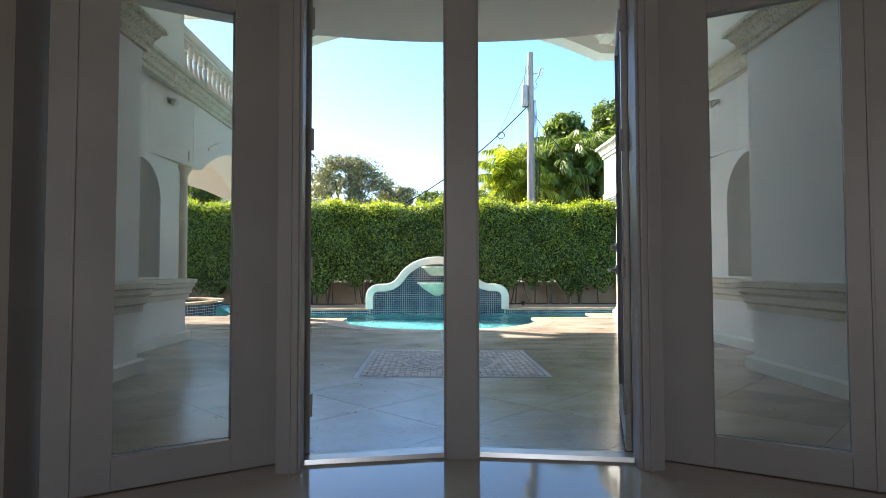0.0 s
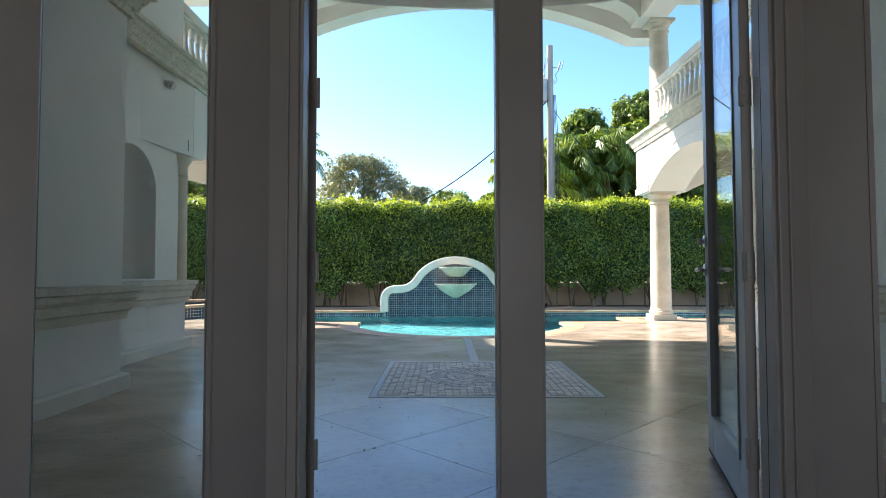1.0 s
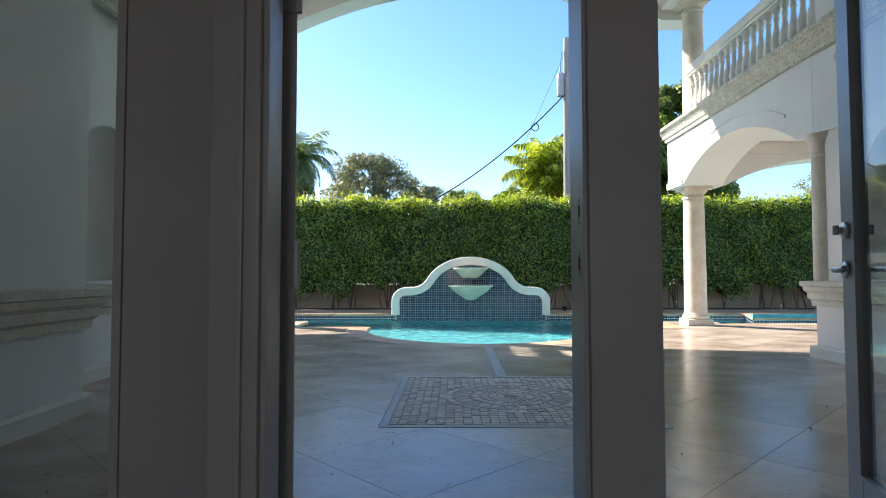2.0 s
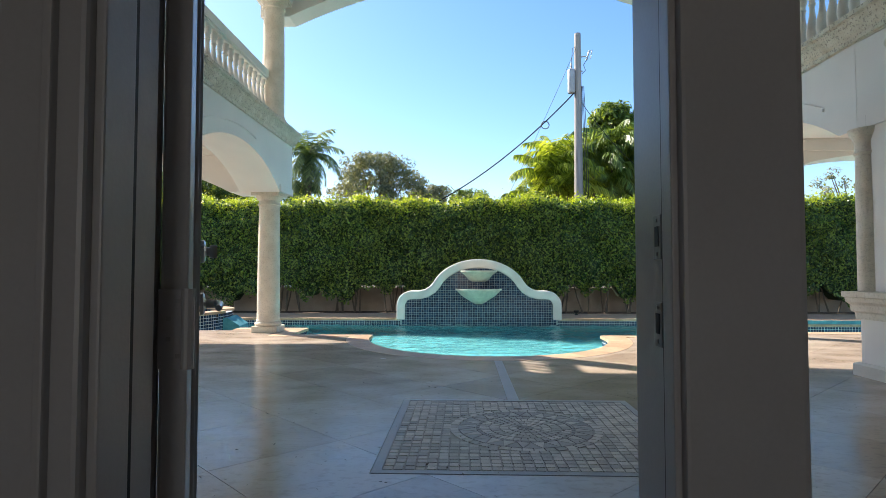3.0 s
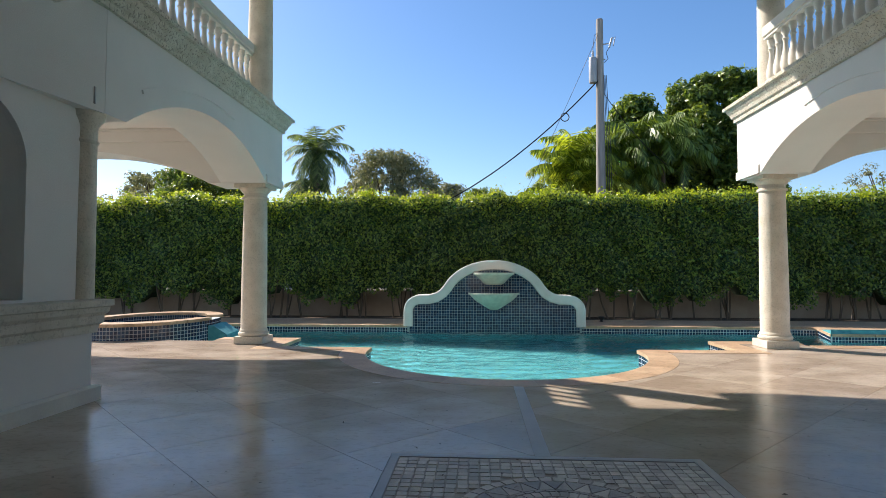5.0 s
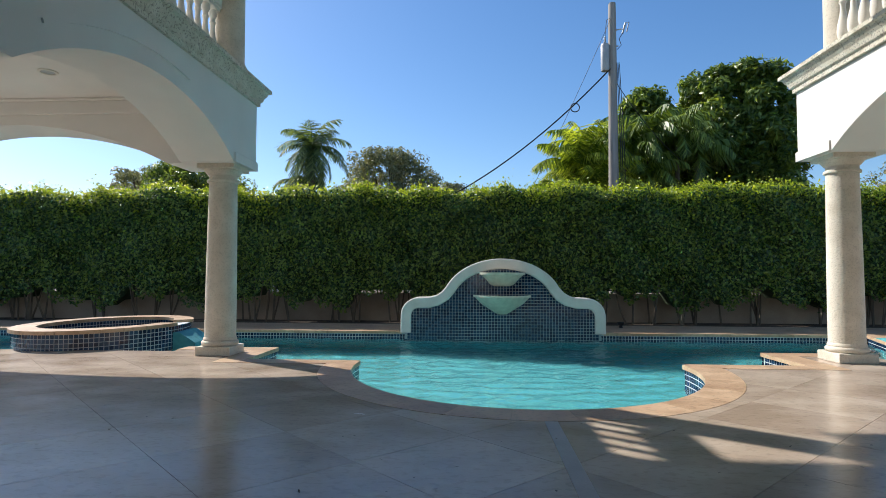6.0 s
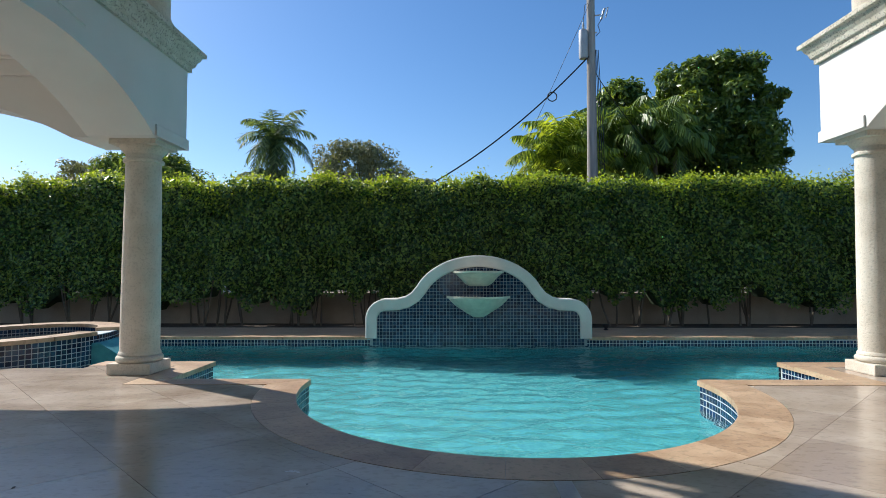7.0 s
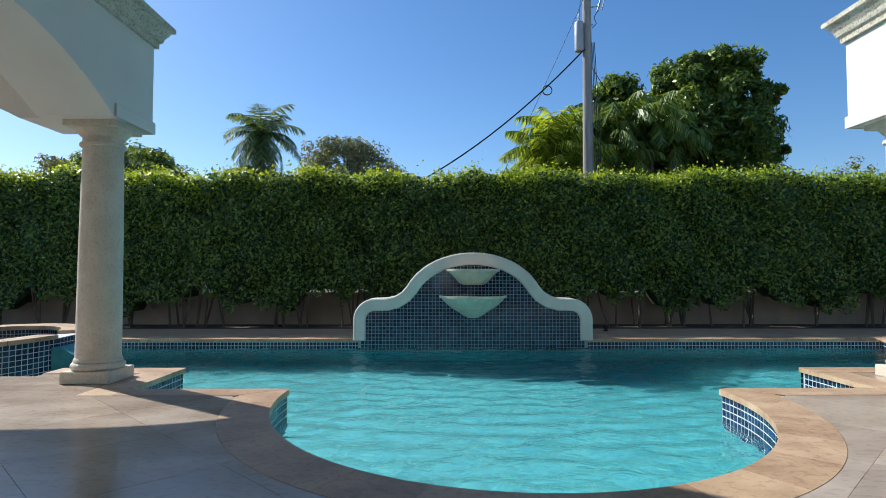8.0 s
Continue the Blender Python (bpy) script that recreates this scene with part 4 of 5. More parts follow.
# spa tiles
sp = [(SPA_R * math.cos(radians(a)), SPA_R * math.sin(radians(a))) for a in np.arange(360, -2.6, -360 * PITCH / (2 * math.pi * SPA_R))]
C, U, V, N = [], [], [], []
for i in range(len(sp) - 1):
    p, q = Vector((*sp[i], 0)), Vector((*sp[i + 1], 0))
    d, nr = (q - p).normalized(), Vector((*sp[i], 0)).normalized()
    for r in range(9):
        C.append(p + nr * 0.001 + UP * (SPA_Z - 0.005 - PITCH * (r + 0.5))), U.append(d), V.append(UP), N.append(nr)
for i in range(len(sp) - 1):
    p, q = Vector((*sp[i], 0)) * 0.79, Vector((*sp[i + 1], 0)) * 0.79
    d, nr = (p - q).normalized(), -Vector((*sp[i], 0)).normalized()
    for r in range(3):
        C.append(p + nr * 0.004 + UP * (SPA_Z - 0.005 - PITCH * (r + 0.5))), U.append(d * 0.8), V.append(UP), N.append(nr)
v_, f_ = tile_quads(C, U, V, N, TSIZE)
tagged(raw("tile_field", [tuple(v) for v in v_], f_, TILE, spa), kind="stuff")

# ---- fountain wall ----
FY = FAR - 0.02
half = [(2.0, -0.14), (2.0, 0.22)] + arc(1.66, 0.20, 0.34, 0, 90, 10)[1:] + [(1.46, 0.545), (1.31, 0.585), (1.19, 0.66)] + arc(0, 0.42, 1.19, 23, 90, 16, 0.90)
outer = half + [(-x, z) for x, z in half[::-1]][1:]
fnt = empty("fountain_wall", pose(0, FY, 0), "curved blue tiled fountain wall with white stone border", "fountain")
inner_poly = [(x * 0.97, z - 0.02) for x, z in outer]
part("body", solid(bmesh.new(), [[(-1.95, -0.6), (1.95, -0.6)] + inner_poly], XZ, 0.004, 0.36), GROUT_DIM, fnt)
smooth(part("border", sweep(bmesh.new(), outer, [(0.0, -0.05), (-0.17, -0.05), (-0.19, -0.03), (-0.19, 0.40), (0.0, 0.40), (0.02, 0.37), (0.02, -0.03)][::-1], False, lambda x, z, w: (x, w, z)), PRECAST, fnt, "white stone border"), 35)


def inside(x, z, poly):
    hit = False
    for (x0, z0), (x1, z1) in zip(poly, poly[1:] + poly[:1]):
        if (z0 > z) != (z1 > z) and x < (x1 - x0) * (z - z0) / (z1 - z0) + x0:
            hit = not hit
    return hit


face_poly = [(-1.97, -0.5), (1.97, -0.5)] + [(x * 0.955, z - 0.05) for x, z in outer]
C = [Vector((i * PITCH, 0.003, j * PITCH - 0.42)) for i in range(-34, 35) for j in range(0, 30) if inside(i * PITCH, j * PITCH - 0.42, face_poly)]
k = len(C)
v_, f_ = tile_quads(C, [Vector((1, 0, 0))] * k, [UP] * k, [Vector((0, -1, 0))] * k, TSIZE)
tagged(raw("tile_field", [tuple(v) for v in v_], f_, TILE, fnt), kind="stuff")
for r, zt, dp, flat in ((0.46, 1.06, 0.27, 0.36), (0.57, 0.615, 0.38, 0.16)):
    prof = [(0.012, zt - dp), (r * flat, zt - dp), (r * (flat + 0.16), zt - dp * 0.86), (r * 0.72, zt - dp * 0.47), (r * 0.90, zt - dp * 0.2), (r * 0.94, zt - 0.045), (r, zt - 0.04), (r, zt), (r * 0.93, zt), (r * 0.7, zt - 0.10), (0.01, zt - 0.15)]
    bm = lathe(bmesh.new(), prof, 28, (0, 0), 180, 360)
    smooth(part("basin", bm, BASIN, fnt, "pale green stone half bowl"))

# ---- garden wall, hedge ----
gw = wall("garden_wall", [[(-40, 19.76), (40, 19.76), (40, 19.96), (-40, 19.96)]], XYZ, -0.3, 0.50, FARWALL, "low beige stucco garden wall behind the hedge")
struct(part("garden_wall_cap", boxes((-40, 40, 19.72, 20.0, 0.50, 0.56, 0.01)), FARWALL), "flat cap of the garden wall", "trim")
fence = empty("iron_fence", pose(0, 19.86, 0.56), "black iron fence on the garden wall", "fence")
part("rail", boxes((-16, 16, -0.015, 0.015, 0.06, 0.085), (-16, 16, -0.015, 0.015, 0.80, 0.83)), CABLE, fence)
one_p = None
for i in range(150):
    if one_p is None:
        one_p = part("picket", boxes((-0.008, 0.008, -0.008, 0.008, 0, 0.9)), CABLE, fence)
        o = one_p
    else:
        o = new("picket", one_p.data)
        o.parent = fence
    o.location = (-15 + i * 0.2, 0, 0)
rng = np.random.default_rng(7)
HX, HY0, HY1, HZ0, HZ1 = 17.0, 18.82, 19.65, 0.36, 3.07


def hedge_front(x, z):
    return HY0 + 0.10 * np.sin(x * 1.7 + 0.6 * np.sin(z * 2.1)) + 0.07 * np.sin(x * 4.3 + z * 3.1) + 0.05 * np.sin(z * 5.7 - x * 2.3)


def hedge_top(x):
    return HZ1 + 0.05 * np.sin(x * 1.3) + 0.05 * np.sin(x * 3.7 + 1) + 0.03 * np.sin(x * 9.1)


def hedge_low(x):
    return HZ0 + 0.16 * np.sin(x * 2.1 + 1) + 0.14 * np.sin(x * 5.3) + 0.10 * np.sin(x * 11.0 + 2)


hedge = empty("hedge", pose(0, 19.0, -0.17), "tall clipped ficus hedge with bright new growth on top", "hedge")
# Solid backing sheet; its dark colour paints the shade between leaves.
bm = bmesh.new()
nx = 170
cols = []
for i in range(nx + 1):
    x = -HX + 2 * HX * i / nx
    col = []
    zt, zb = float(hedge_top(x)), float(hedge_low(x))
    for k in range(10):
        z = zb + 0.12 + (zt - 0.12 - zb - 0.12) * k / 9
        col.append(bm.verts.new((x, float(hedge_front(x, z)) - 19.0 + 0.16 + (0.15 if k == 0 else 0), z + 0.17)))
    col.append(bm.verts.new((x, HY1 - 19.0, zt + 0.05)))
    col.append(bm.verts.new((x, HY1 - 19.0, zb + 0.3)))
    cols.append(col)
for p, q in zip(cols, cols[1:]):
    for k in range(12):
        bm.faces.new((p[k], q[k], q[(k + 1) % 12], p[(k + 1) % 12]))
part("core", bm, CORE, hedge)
n = 95000
x = rng.uniform(-HX, HX, n)
z0 = hedge_low(x)
z = z0 + (hedge_top(x) - z0) * rng.uniform(0, 1, n) ** 0.95
y = hedge_front(x, z) + rng.exponential(0.07, n) - 0.05
nr = np.stack([rng.normal(0, 0.3, n), np.full(n, -1.0), rng.uniform(0.1, 0.9, n)], 1)
lv = leaves("leaves", np.stack([x, y - 19.0, z + 0.17], 1), nr, 0.085, 0.046, LEAF, hedge, 0.65, 3)
tagged(lv, kind="stuff")
n = 42000
x = rng.uniform(-HX, HX, n)
y = rng.uniform(HY0 - 0.08, HY1, n)
clump = np.sin(x * 6.1 + 2 * np.sin(y * 3)) * np.sin(x * 2.3 + y)
z = hedge_top(x) + rng.normal(0, 0.05, n) + 0.09 * clump + rng.exponential(0.055, n)
z -= 0.6 * np.clip(HY0 + 0.14 - y, 0, 1) + rng.exponential(0.06, n) * (1 + 2.5 * (y < HY0 + 0.05))
nr = np.stack([rng.normal(0, 0.5, n), rng.normal(-0.3, 0.4, n), np.full(n, 0.9)], 1)
tagged(leaves("young_leaves", np.stack([x, y - 19.0, z + 0.17], 1), nr, 0.080, 0.042, LEAF_TOP, hedge, 0.6, 4, -0.4), kind="stuff")
for i in range(90):
    bx, by = rng.uniform(-HX + 2, HX - 2), rng.uniform(19.05, 19.4)
    bm = bmesh.new()
    for k in range(int(rng.integers(1, 4))):
        dx, dy = rng.normal(0, 0.16), rng.normal(-0.03, 0.10)
        tube(bm, [(bx, by - 19.0, -0.02), (bx + dx * 0.5, by - 19.0 + dy * 0.5, 0.45), (bx + dx, by - 19.0 + dy, 1.15)], [0.026, 0.020, 0.013], 6)
    part("stem", bm, BARK, hedge)


# ---- trees ----
def tree(x, y, top, spread, trunk_h, label, leafmat, n_clump, per, leaf, seed, squash=0.75, bare=0.0):
    rg = np.random.default_rng(seed)
    t = empty("tree", pose(x, y, -0.2), label, "tree")
    bm = bmesh.new()
    tube(bm, [(0, 0, 0), (0.1, 0, trunk_h * 0.6), (0.0, 0.1, trunk_h), (0.1, 0.1, top * 0.72)], [0.28, 0.22, 0.18, 0.07], 10)
    cen = []
    for i in range(n_clump):
        a, e = rg.uniform(0, 2 * math.pi), rg.uniform(-0.35, 1.0)
        lump = 1 + 0.18 * math.sin(3 * a + seed) + 0.15 * math.sin(5 * a + 4 * e + seed * 2) + rg.uniform(-0.12, 0.16)
        rr = lump * spread * (0.50 + 0.50 * rg.random()) * math.sqrt(max(0.05, 1 - max(0, e) ** 2 * 0.8))
        cz = trunk_h + (top - trunk_h) * (0.38 + 0.55 * e * squash / 0.75)
        cen.append((rr * math.cos(a), rr * math.sin(a), min(cz, top - 0.3)))
    cen = np.array(cen)
    for c in cen[:: max(1, n_clump // 26)]:
        mid = (c[0] * 0.45, c[1] * 0.45, trunk_h + (c[2] - trunk_h) * 0.5)
        tube(bm, [(0, 0, trunk_h * 0.8), mid, tuple(c)], [0.11, 0.06, 0.015], 6)
    part("trunk", bm, BARK, t, "brown trunk with forking limbs")
    P = []
    N = []
    for c in cen:
        r = rg.uniform(0.18, 0.70)
        d = rg.normal(0, 1, (per, 3))
        d /= np.linalg.norm(d, axis=1)[:, None]
        rad = r * rg.uniform(0.35, 1.0, per)[:, None] ** 0.6
        P.append(c + d * rad * np.array([1, 1, squash]))
        N.append(d + np.array([0, 0, 0.5]))
    tagged(leaves("crown", np.concatenate(P), np.concatenate(N), leaf, leaf * 0.36, leafmat, t, 0.6, seed, 0.5), kind="stuff")
    return t


def palm(x, y, h, frond, count, label, leafmat, seed, droop=1.0, trunk_r=0.16, width=0.05, up=0.9, low=-0.3, feather=0.30, hang=0.6):
    rg = np.random.default_rng(seed)
    t = empty("palm_tree", pose(x, y, -0.2), label, "palm")
    smooth(part("trunk", lathe(bmesh.new(), [(trunk_r * 1.4, 0), (trunk_r, h * 0.2), (trunk_r * 0.95, h * 0.8), (trunk_r * 0.6, h)], 14), BARK, t))
    for i in range(count):
        a = i * 2.39996 + rg.uniform(-0.2, 0.2)
        e = up - (up - low) * i / count + rg.uniform(-0.1, 0.1)
        L = frond * rg.uniform(0.8, 1.1)
        v, f = [], []
        pts = []
        p, ang = Vector((0, 0, h)), e
        for k in range(13):
            pts.append(p.copy())
            p = p + Vector((math.cos(a) * math.cos(ang), math.sin(a) * math.cos(ang), math.sin(ang))) * L / 12
            ang -= droop * 0.17
        sd = Vector((-math.sin(a), math.cos(a), 0))
        for k in range(1, 13):
            for sub in (0, 0.33, 0.67):
                b = pts[k - 1].lerp(pts[k], sub)
                d = (pts[k] - pts[k - 1]).normalized()
                ll = L * feather * math.sin(math.pi * min(1, (k + sub) / 13.5)) ** 0.6 + 0.05
                for sg in (-1, 1):
                    tip = b + (sd * sg * 0.8 + d * 0.55 + Vector((0, 0, -hang * rg.uniform(0.2, 1.6)))).normalized() * ll
                    q = len(v)
                    v += [b - d * width * 0.5, b + d * width * 0.5, b.lerp(tip, 0.5) + d * width * 0.55, tip, b.lerp(tip, 0.5) - d * width * 0.4]
                    f.append((q, q + 1, q + 2, q + 3, q + 4))
        for k in range(12):
            q = len(v)
            w = sd * 0.02 * (1 - k / 14)
            v += [pts[k] - w, pts[k] + w, pts[k + 1] + w, pts[k + 1] - w]
            f.append((q, q + 1, q + 2, q + 3))
        raw("frond", [tuple(c) for c in v], f, leafmat, t)
    return t


tree(11.0, 31.5, 10.5, 2.8, 3.0, "large dense dark green mango tree behind the hedge", MANGO, 560, 130, 0.30, 11, 0.85)
tree(7.2, 31.6, 9.8, 1.4, 3.0, "narrow green mango tree beside the utility pole", MANGO, 170, 120, 0.30, 12, 0.8)
tree(9.0, 32.0, 8.4, 2.2, 2.6, "dense green mango tree between two taller ones", MANGO, 340, 130, 0.25, 29, 0.8)
tree(12.4, 32.4, 6.6, 2.0, 2.2, "lower dark green tree behind the hedge", MANGO, 240, 130, 0.24, 13, 0.8)
for px, py, ph, pf, seed in ((3.3, 27.6, 5.3, 2.3, 41), (3.8, 27.8, 6.0, 2.2, 42), (4.2, 27.4, 4.6, 2.2, 43), (2.9, 27.9, 4.1, 1.9, 44)):
    palm(px, py, ph, pf, 15, "bright yellow green clump palm behind the hedge", PALMLEAF, seed, 0.85, 0.09, 0.06, 1.6, 0.55, 0.30, 1.0)
for px, py, ph, pf, seed in ((5.6, 28.9, 6.3, 2.4, 46), (6.6, 29.2, 7.0, 2.5, 47), (7.7, 29.0, 6.8, 2.4, 48), (6.3, 28.6, 5.2, 2.2, 49), (8.6, 29.3, 6.2, 2.2, 50)):
    palm(px, py, ph, pf, 17, "green clump palm with hanging leaflets by the mango tree", PALMMID, seed, 0.95, 0.09, 0.065, 1.5, 0.1, 0.30, 1.5)
tree(4.9, 31.5, 6.7, 1.8, 2.4, "dark green leafy tree behind the pole", MANGO, 110, 180, 0.24, 28, 0.8)
palm(-8.75, 33.0, 7.5, 2.35, 32, "royal palm with arching dark green fronds", PALMDARK, 24, 0.80, 0.20, 0.055, 1.55, -1.2, 0.30, 0.6)
palm(-9.6, 34.0, 5.8, 1.9, 18, "small palm beneath the royal palm", PALMDARK, 25, 1.1, 0.15, 0.07, 1.2)
tree(-6.4, 43.0, 9.6, 3.4, 3.2, "grey green leafy tree beyond the hedge", GREYLEAF, 420, 60, 0.24, 14, 0.8)
tree(-3.0, 47.0, 8.0, 1.9, 3.0, "small grey green tree beyond the hedge", GREYLEAF, 170, 70, 0.26, 15, 0.8)
tree(0.2, 50.0, 8.0, 2.3, 3.0, "small rounded green tree beyond the hedge", MANGO, 80, 130, 0.26, 16, 0.8)
tree(3.2, 52.0, 7.4, 1.7, 3.0, "small green tree beyond the hedge", MANGO, 60, 120, 0.26, 17, 0.8)
tree(-14.5, 33.0, 6.8, 2.8, 2.6, "leafy green tree beyond the hedge", MANGO, 260, 110, 0.24, 18, 0.8)
tree(-19.0, 36.0, 7.0, 3.0, 2.6, "grey green tree beyond the hedge", GREYLEAF, 160, 60, 0.24, 19, 0.8)
tree(22.0, 36.0, 7.4, 2.6, 2.8, "sparse grey tree beyond the hedge", GREYLEAF, 30, 70, 0.20, 20, 0.8)
palm(2.6, 40.0, 6.2, 0.9, 14, "slim dark palm top beyond the hedge", PALMDARK, 27, 1.5, 0.14, 0.06, 1.2)
house = empty("neighbour_house", pose(-13.0, 38.0, -0.2), "neighbouring house with a brown roof beyond the hedge", "house")
part("wall", boxes((-4, 2.6, -3, 3, 0, 3.6)), STUCCO, house)
part("roof", solid(bmesh.new(), [[(-4.4, 3.6), (3.0, 3.6), (1.0, 5.1), (-2.4, 5.1)]], XZ, -3.4, 3.4), ROOFTILE, house, "brown tiled roof")

# ---- utility pole ----
pole = empty("utility_pole", pose(4.08, 24.5, -0.2), "weathered wooden utility pole with transformer and wires", "utility pole")
smooth(part("post", lathe(bmesh.new(), [(0.19, 0), (0.17, 4), (0.125, 10.45), (0.115, 10.5)], 16), POLEWOOD, pole))
bm = lathe(bmesh.new(), [(0.08, 8.12), (0.13, 8.14), (0.145, 8.2), (0.145, 9.0), (0.13, 9.06), (0.06, 9.1)], 20, (-0.26, -0.05))
tr = smooth(part("transformer", bm, GALV, pole, "grey steel pole transformer"))
part("bushing", lathe(bmesh.new(), [(0.035, 9.09), (0.05, 9.14), (0.03, 9.18), (0.045, 9.22), (0.025, 9.34)], 10, (-0.26, -0.05)), GALV, tr)
bm = bmesh.new()
tube(bm, [(0, 0, 9.55), (0.32, -0.02, 9.6)], [0.025, 0.02], 6)
tube(bm, [(0, 0, 9.0), (0.2, 0, 9.02)], [0.025, 0.02], 6)
part("bracket", bm, GALV, pole)
bm = bmesh.new()
tube(bm, [(0.34, -0.02, 9.45), (0.44, -0.02, 9.80)], [0.035, 0.035], 8)
tube(bm, [(0.44, -0.02, 9.80), (0.56, -0.02, 9.84), (0.48, -0.02, 9.50)], [0.018, 0.018, 0.018], 6)
part("cutout_fuse", bm, GALV, pole)
bm = bmesh.new()
tube(bm, [(0.34, -0.02, 9.45), (0.22, -0.03, 9.25), (0.30, 0, 9.05), (0.16, 0, 8.9)], [0.012] * 4, 5)
tube(bm, [(-0.26, -0.05, 9.3), (-0.2, -0.05, 9.9), (0, -0.1, 10.0)], [0.010] * 3, 5)
part("jumper_wire", bm, CABLE, pole)
bm = bmesh.new()
for dx in (0.2, 0.26, 0.33):
    tube(bm, [(dx * 0.6, -0.12, 8.4), (dx, -0.16, 5.5), (dx * 1.05, -0.2, 3.0)], [0.012] * 3, 5)
part("riser_wire", bm, CABLE, pole)


def hang(a, b, sag, r):
    a, b = Vector(a), Vector(b)
    return [a.lerp(b, i / 24) - Vector((0, 0, sag * 4 * (i / 24) * (1 - i / 24))) for i in range(25)], [r] * 25


for a, b, sag, r, label in (((3.98, 24.4, 8.0), (-6.2, 25.0, 2.4), 1.28, 0.026, "thick black service cable sagging from the pole"),
                            ((4.0, 24.4, 9.7), (1.4, 26.0, 4.0), 0.1, 0.008, "thin wire slanting from the pole"),
                            ((4.25, 25.1, 7.9), (9.5, 30.0, 5.2), 0.6, 0.014, "black cable running from the pole into the trees")):
    bm = bmesh.new()
    tube(bm, *hang(a, b, sag, r), 6)
    tagged(part("cable", bm, CABLE), label, "cable", "overhead cables")
bm = bmesh.new()
tube(bm, [(2.80 + 0.15 * math.cos(k * 0.52), 24.44, 6.70 + 0.15 * math.sin(k * 0.52)) for k in range(13)], [0.018] * 13, 6)
tagged(part("cable_loop", bm, CABLE), "small coil of spare black cable on the service line", "cable", "overhead cables")
spot = empty("garden_spotlight", pose(2.65, 17.8, FAR_Z), "small dark garden spotlight at the hedge foot", "garden light")
smooth(part("body", lathe(bmesh.new(), [(0.04, 0), (0.05, 0.015), (0.025, 0.035), (0.06, 0.07), (0.075, 0.12), (0.06, 0.125)], 16), CABLE, spot))

# ---- mosaic ----
RX0, RX1, RY0, RY1 = -0.80, 0.86, 5.14, 6.76
MC, MR = (0.03, 5.97), 0.50
rug = empty("mosaic_inlay", pose(0, 0, 0), "tumbled stone mosaic with a round medallion", "mosaic", kind="structure")
part("bed", boxes((RX0, RX1, RY0, RY1, -0.05, -0.002)), JOINT, rug)
part("band", boxes((RX0 - 0.05, RX1 + 0.05, RY1, RY1 + 0.05, -0.04, 0.003), (RX0 - 0.05, RX1 + 0.05, RY0 - 0.05, RY0, -0.04, 0.003), (RX0 - 0.05, RX0, RY0, RY1, -0.04, 0.003), (RX1, RX1 + 0.05, RY0, RY1, -0.04, 0.003)), GREYBAND, rug, "grey stone band")
struct(part("inlay_strip", boxes((-0.02, 0.07, RY1 + 0.052, BAY_C[1] - BAY_RY - CW - 0.01, -0.04, 0.003)), GREYBAND), "grey stone strip from mosaic to pool", "pavement")


def stone_mesh(ring, h=0.004):
    vs = [Vector((*p, 0)) for p in ring]
    c = sum(vs, Vector()) / len(vs)
    k = len(vs)
    v = [(p.x, p.y, -0.01) for p in vs] + [(*(c + (p - c) * 0.94).xy, h) for p in vs]
    return v, [tuple(range(k, 2 * k))] + [(i, (i + 1) % k, k + (i + 1) % k, k + i) for i in range(k)]


GP = 0.057
v, f = stone_mesh([(-0.0225, -0.0256), (0.021, -0.0256), (0.0256, -0.020), (0.0256, 0.0217), (0.0217, 0.0256), (-0.0233, 0.025), (-0.0256, 0.021), (-0.0256, -0.0217)])
sq = bpy.data.meshes.new("mosaic_stone")
sq.from_pydata(v, [], f)
sq.materials.append(MOSAIC)
V, F = [], []
rg = random.Random(4)
placed = 0
for j in range(int((RY1 - RY0) / GP)):
    for i in range(int((RX1 - RX0) / GP)):
        px, py = RX0 + GP * (i + 0.55), RY0 + GP * (j + 0.5)
        if math.hypot(px - MC[0], py - MC[1]) < MR + 0.012:
            continue
        m = Matrix.Translation((px + rg.uniform(-0.003, 0.003), py + rg.uniform(-0.003, 0.003), rg.uniform(0, 0.002))) @ Matrix.Rotation(rg.uniform(-0.06, 0.06), 4, "Z")
        if py < 6.2 and placed < 300:
            o = new("mosaic_stone", sq)
            o.parent = rug
            o.matrix_world = m
            placed += 1
        else:
            k = len(V)
            V += [tuple(m @ Vector(p)) for p in v]
            F += [tuple(q + k for q in g) for g in f]
tagged(raw("stone_field", V, F, MOSAIC_REST, rug), kind="stuff")


def ring_stones(r0, r1, count, material, off=0.0, tri=0):
    for i in range(count):
        a0, a1 = 360 * i / count + off, 360 * (i + 1) / count + off
        g = 0.006 / ((r0 + r1) / 2) * 57.3 / 2
        if tri:
            mid = (a0 + a1) / 2
            ring = [arc(0, 0, r0 if tri > 0 else r1, a0 + g, a0 + g, 1)[0], arc(0, 0, r0 if tri > 0 else r1, a1 - g, a1 - g, 1)[0], arc(0, 0, r1 if tri > 0 else r0, mid, mid, 1)[0]]
        else:
            ring = arc(0, 0, r0 + 0.003, a0 + g, a1 - g, 1) + arc(0, 0, r1 - 0.003, a1 - g, a0 + g, 1)
        vv, ff = stone_mesh(ring)
        raw("medallion_stone", [(p[0] + MC[0], p[1] + MC[1], p[2]) for p in vv], ff, material, rug)


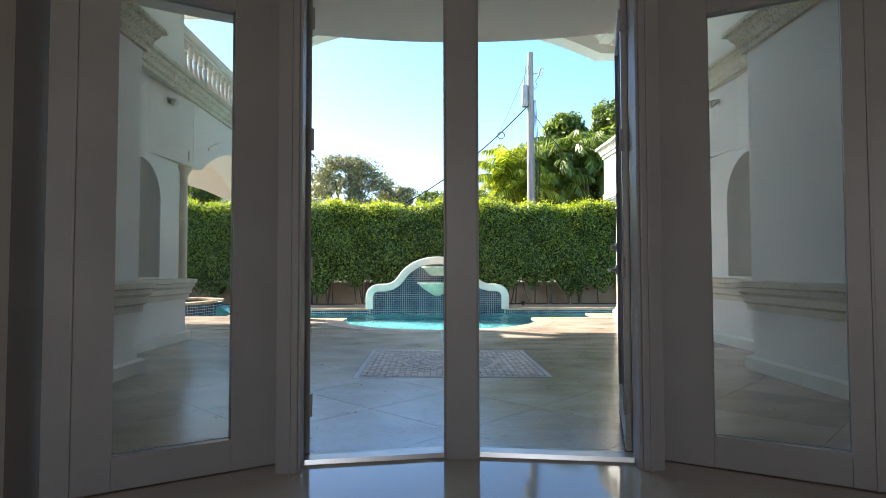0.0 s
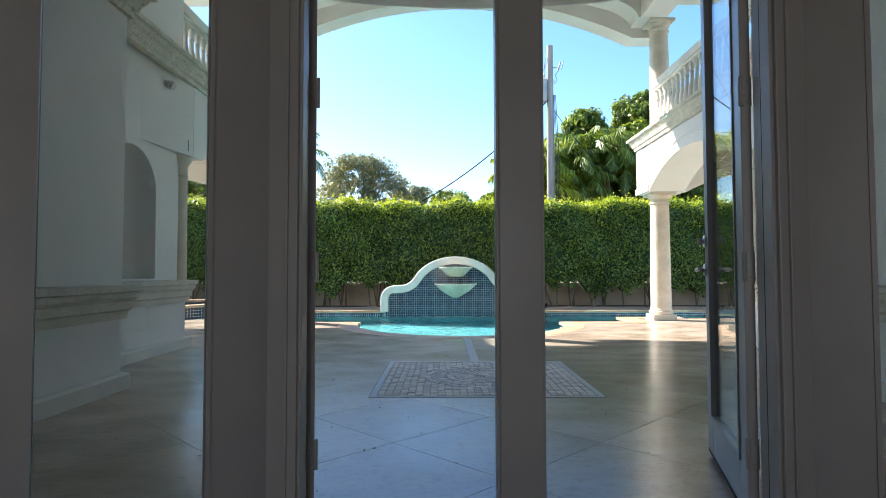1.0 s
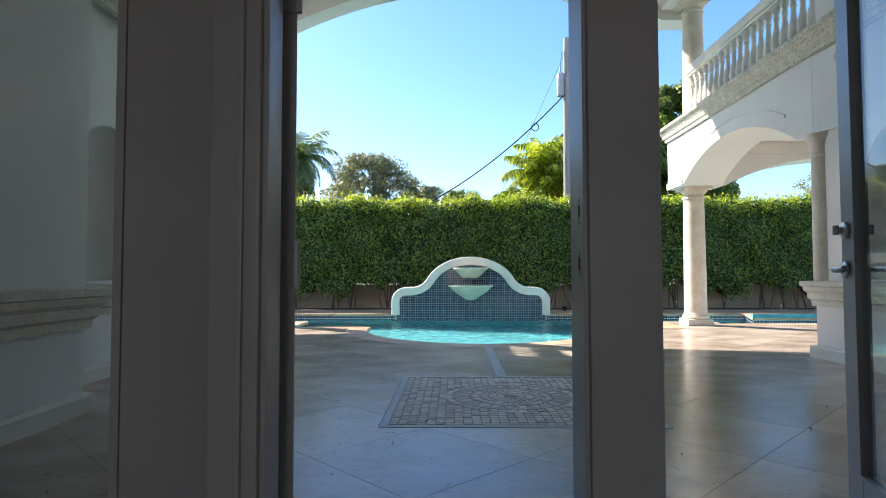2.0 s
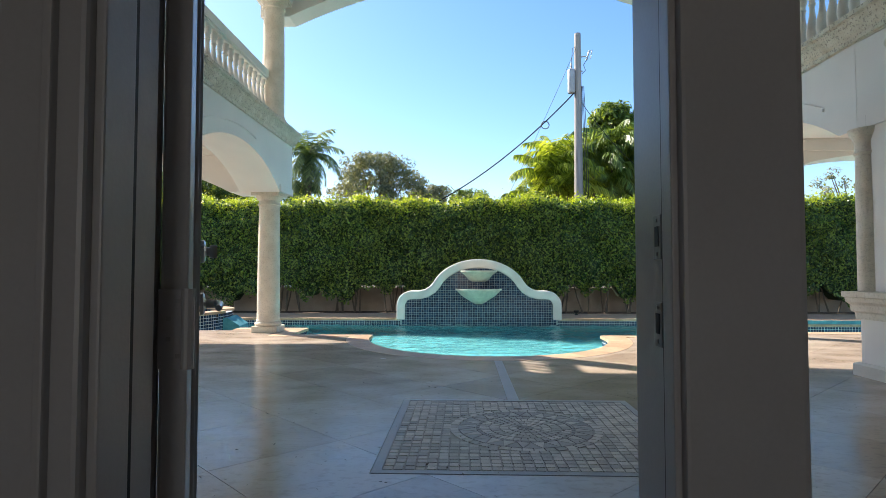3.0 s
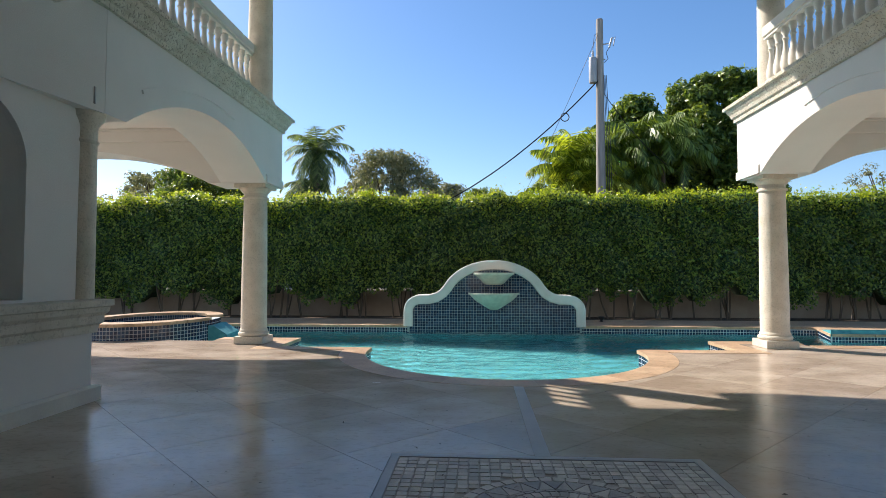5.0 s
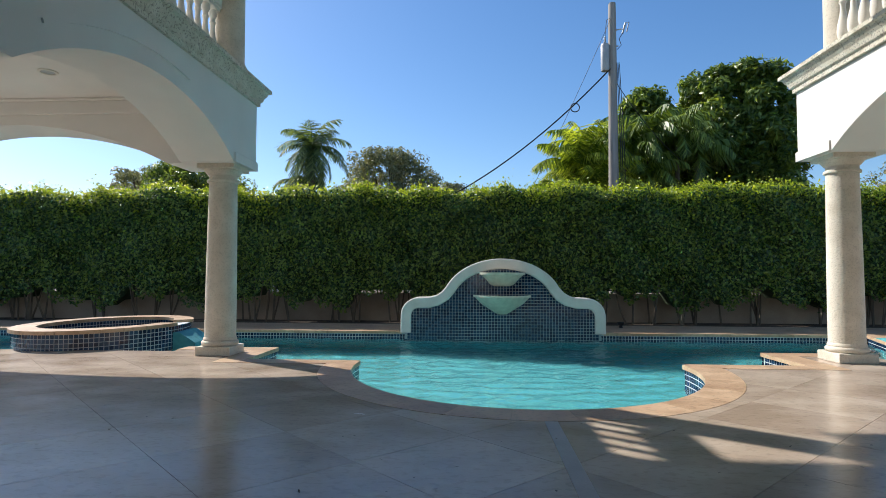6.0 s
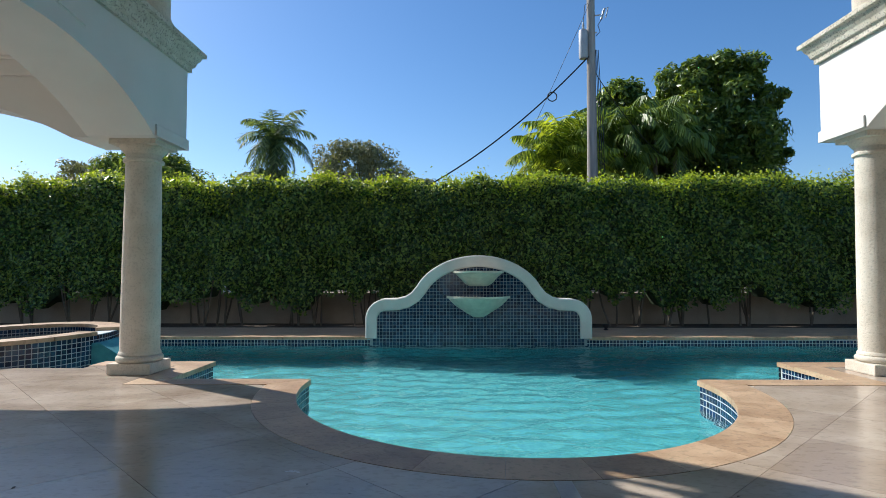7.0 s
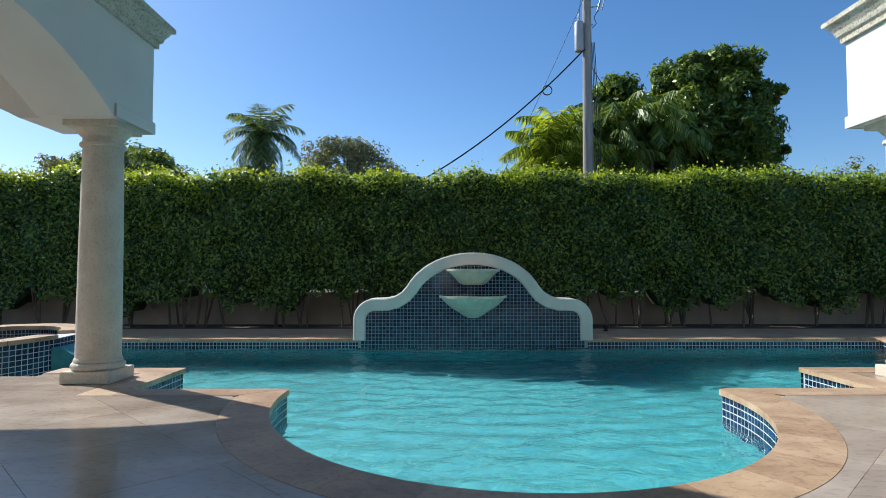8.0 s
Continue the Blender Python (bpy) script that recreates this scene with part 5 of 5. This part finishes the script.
ring_stones(0.0001, 0.055, 8, MOSAIC_DARK)
for q, (r0, r1, c) in enumerate(((0.055, 0.11, 14), (0.11, 0.17, 22), (0.17, 0.235, 30), (0.235, 0.30, 38))):
    ring_stones(r0, r1, c, MOSAIC, q * 4)
ring_stones(0.30, 0.325, 36, MOSAIC_DARK)
ring_stones(0.325, 0.44, 24, MOSAIC, 0, 1)
ring_stones(0.33, 0.44, 24, MOSAIC_DARK, 7.5, -1)
ring_stones(0.44, 0.50, 44, MOSAIC)

# ---- deck slabs, laid on the diagonal ----
deck = empty("deck", pose(0, 0, 0), "large polished travertine slabs laid on the diagonal", "pavement", kind="structure")
outline = ([(-8, 2.5), (-1.80, 2.5), (-0.84, 2.97), (0.01, 3.075), (0.93, 2.97), (1.89, 2.5), (8, 2.5), (8, SIDE_Y - 0.305), (PLAT_X1, SIDE_Y - 0.305), (PLAT_X1, PLAT_Y - 0.3), (PLAT_X0 + 0.274, PLAT_Y - 0.3), (PLAT_X0 + 0.274, NEAR - 0.254), (2.172, NEAR - 0.254)]
           + arc(*BAY_C, BAY_R + CW + 0.002, -1, -179, 48, BAY_RY + CW + 0.002)
           + [(-2.172, NEAR - 0.254), (-PLAT_X0 - 0.274, NEAR - 0.254), (-PLAT_X0 - 0.274, PLAT_Y - 0.3), (-PLAT_X1, PLAT_Y - 0.3), (-PLAT_X1, SIDE_Y), (-8, SIDE_Y)])
hole = [(RX0 - 0.054, RY0 - 0.054), (RX1 + 0.054, RY0 - 0.054), (RX1 + 0.054, RY1 + 0.054), (RX0 - 0.054, RY1 + 0.054)]
bm = bmesh.new()
for loop in (outline, hole):
    vs = [bm.verts.new((*p, 0)) for p in loop]
    for a, b in zip(vs, vs[1:] + vs[:1]):
        bm.edges.new((a, b))
bmesh.ops.triangle_fill(bm, use_beauty=True, use_dissolve=False, edges=bm.edges[:])
S = 0.80
R2 = math.sqrt(0.5)
for d in ((R2, R2), (R2, -R2)):
    for k in range(-16, 26):
        bmesh.ops.bisect_plane(bm, geom=bm.verts[:] + bm.edges[:] + bm.faces[:], plane_co=(d[0] * k * S, d[1] * k * S, 0), plane_no=(*d, 0))
cells = {}
for f in bm.faces:
    c = f.calc_center_median()
    cells.setdefault((math.floor((c.x + c.y) * R2 / S), math.floor((c.x - c.y) * R2 / S)), []).append([tuple(v.co) for v in f.verts])
bm.free()
for key, polys in sorted(cells.items()):
    one_bm = bmesh.new()
    for poly in polys:
        one_bm.faces.new([one_bm.verts.new(p) for p in poly])
    bmesh.ops.remove_doubles(one_bm, verts=one_bm.verts, dist=1e-5)
    if sum(f.calc_area() for f in one_bm.faces) < 0.004:
        one_bm.free()
        continue
    c = sum((v.co for v in one_bm.verts), Vector()) / len(one_bm.verts)
    for v in one_bm.verts:
        v.co -= (v.co - c).normalized() * 0.0018
    one_bm.faces.ensure_lookup_table()
    one_bm.normal_update()
    if one_bm.faces[0].normal.z < 0:
        bmesh.ops.reverse_faces(one_bm, faces=one_bm.faces[:])
    edge = [e for e in one_bm.edges if len(e.link_faces) == 1]
    ex = bmesh.ops.extrude_edge_only(one_bm, edges=edge)
    for v in ex["geom"]:
        if isinstance(v, bmesh.types.BMVert):
            v.co.z = -0.005
    part("slab", one_bm, DECK, deck)

# ---- dry leaf litter ----
rl = np.random.default_rng(31)
lx, ly = rl.uniform(-3.2, 3.2, 380), rl.uniform(3.2, 9.0, 380)
lx[:110], ly[:110] = rl.normal(-1.7, 0.8, 110), rl.normal(4.6, 0.9, 110)
keep = (ly < BAY_C[1] - BAY_RY - CW - 0.05) & (ly > 3.15) & (np.abs(lx) < 3.3)
pos = np.stack([lx, ly, np.full_like(lx, 0.006)], 1)[keep]
litter = leaves("leaf_litter", pos, np.tile([0.0, 0.0, 1.0], (len(pos), 1)), 0.022, 0.011, BARK, None, 0.25, 9, 0)
tagged(litter, "small dry brown leaf scraps on the deck", "leaf litter", kind="stuff")
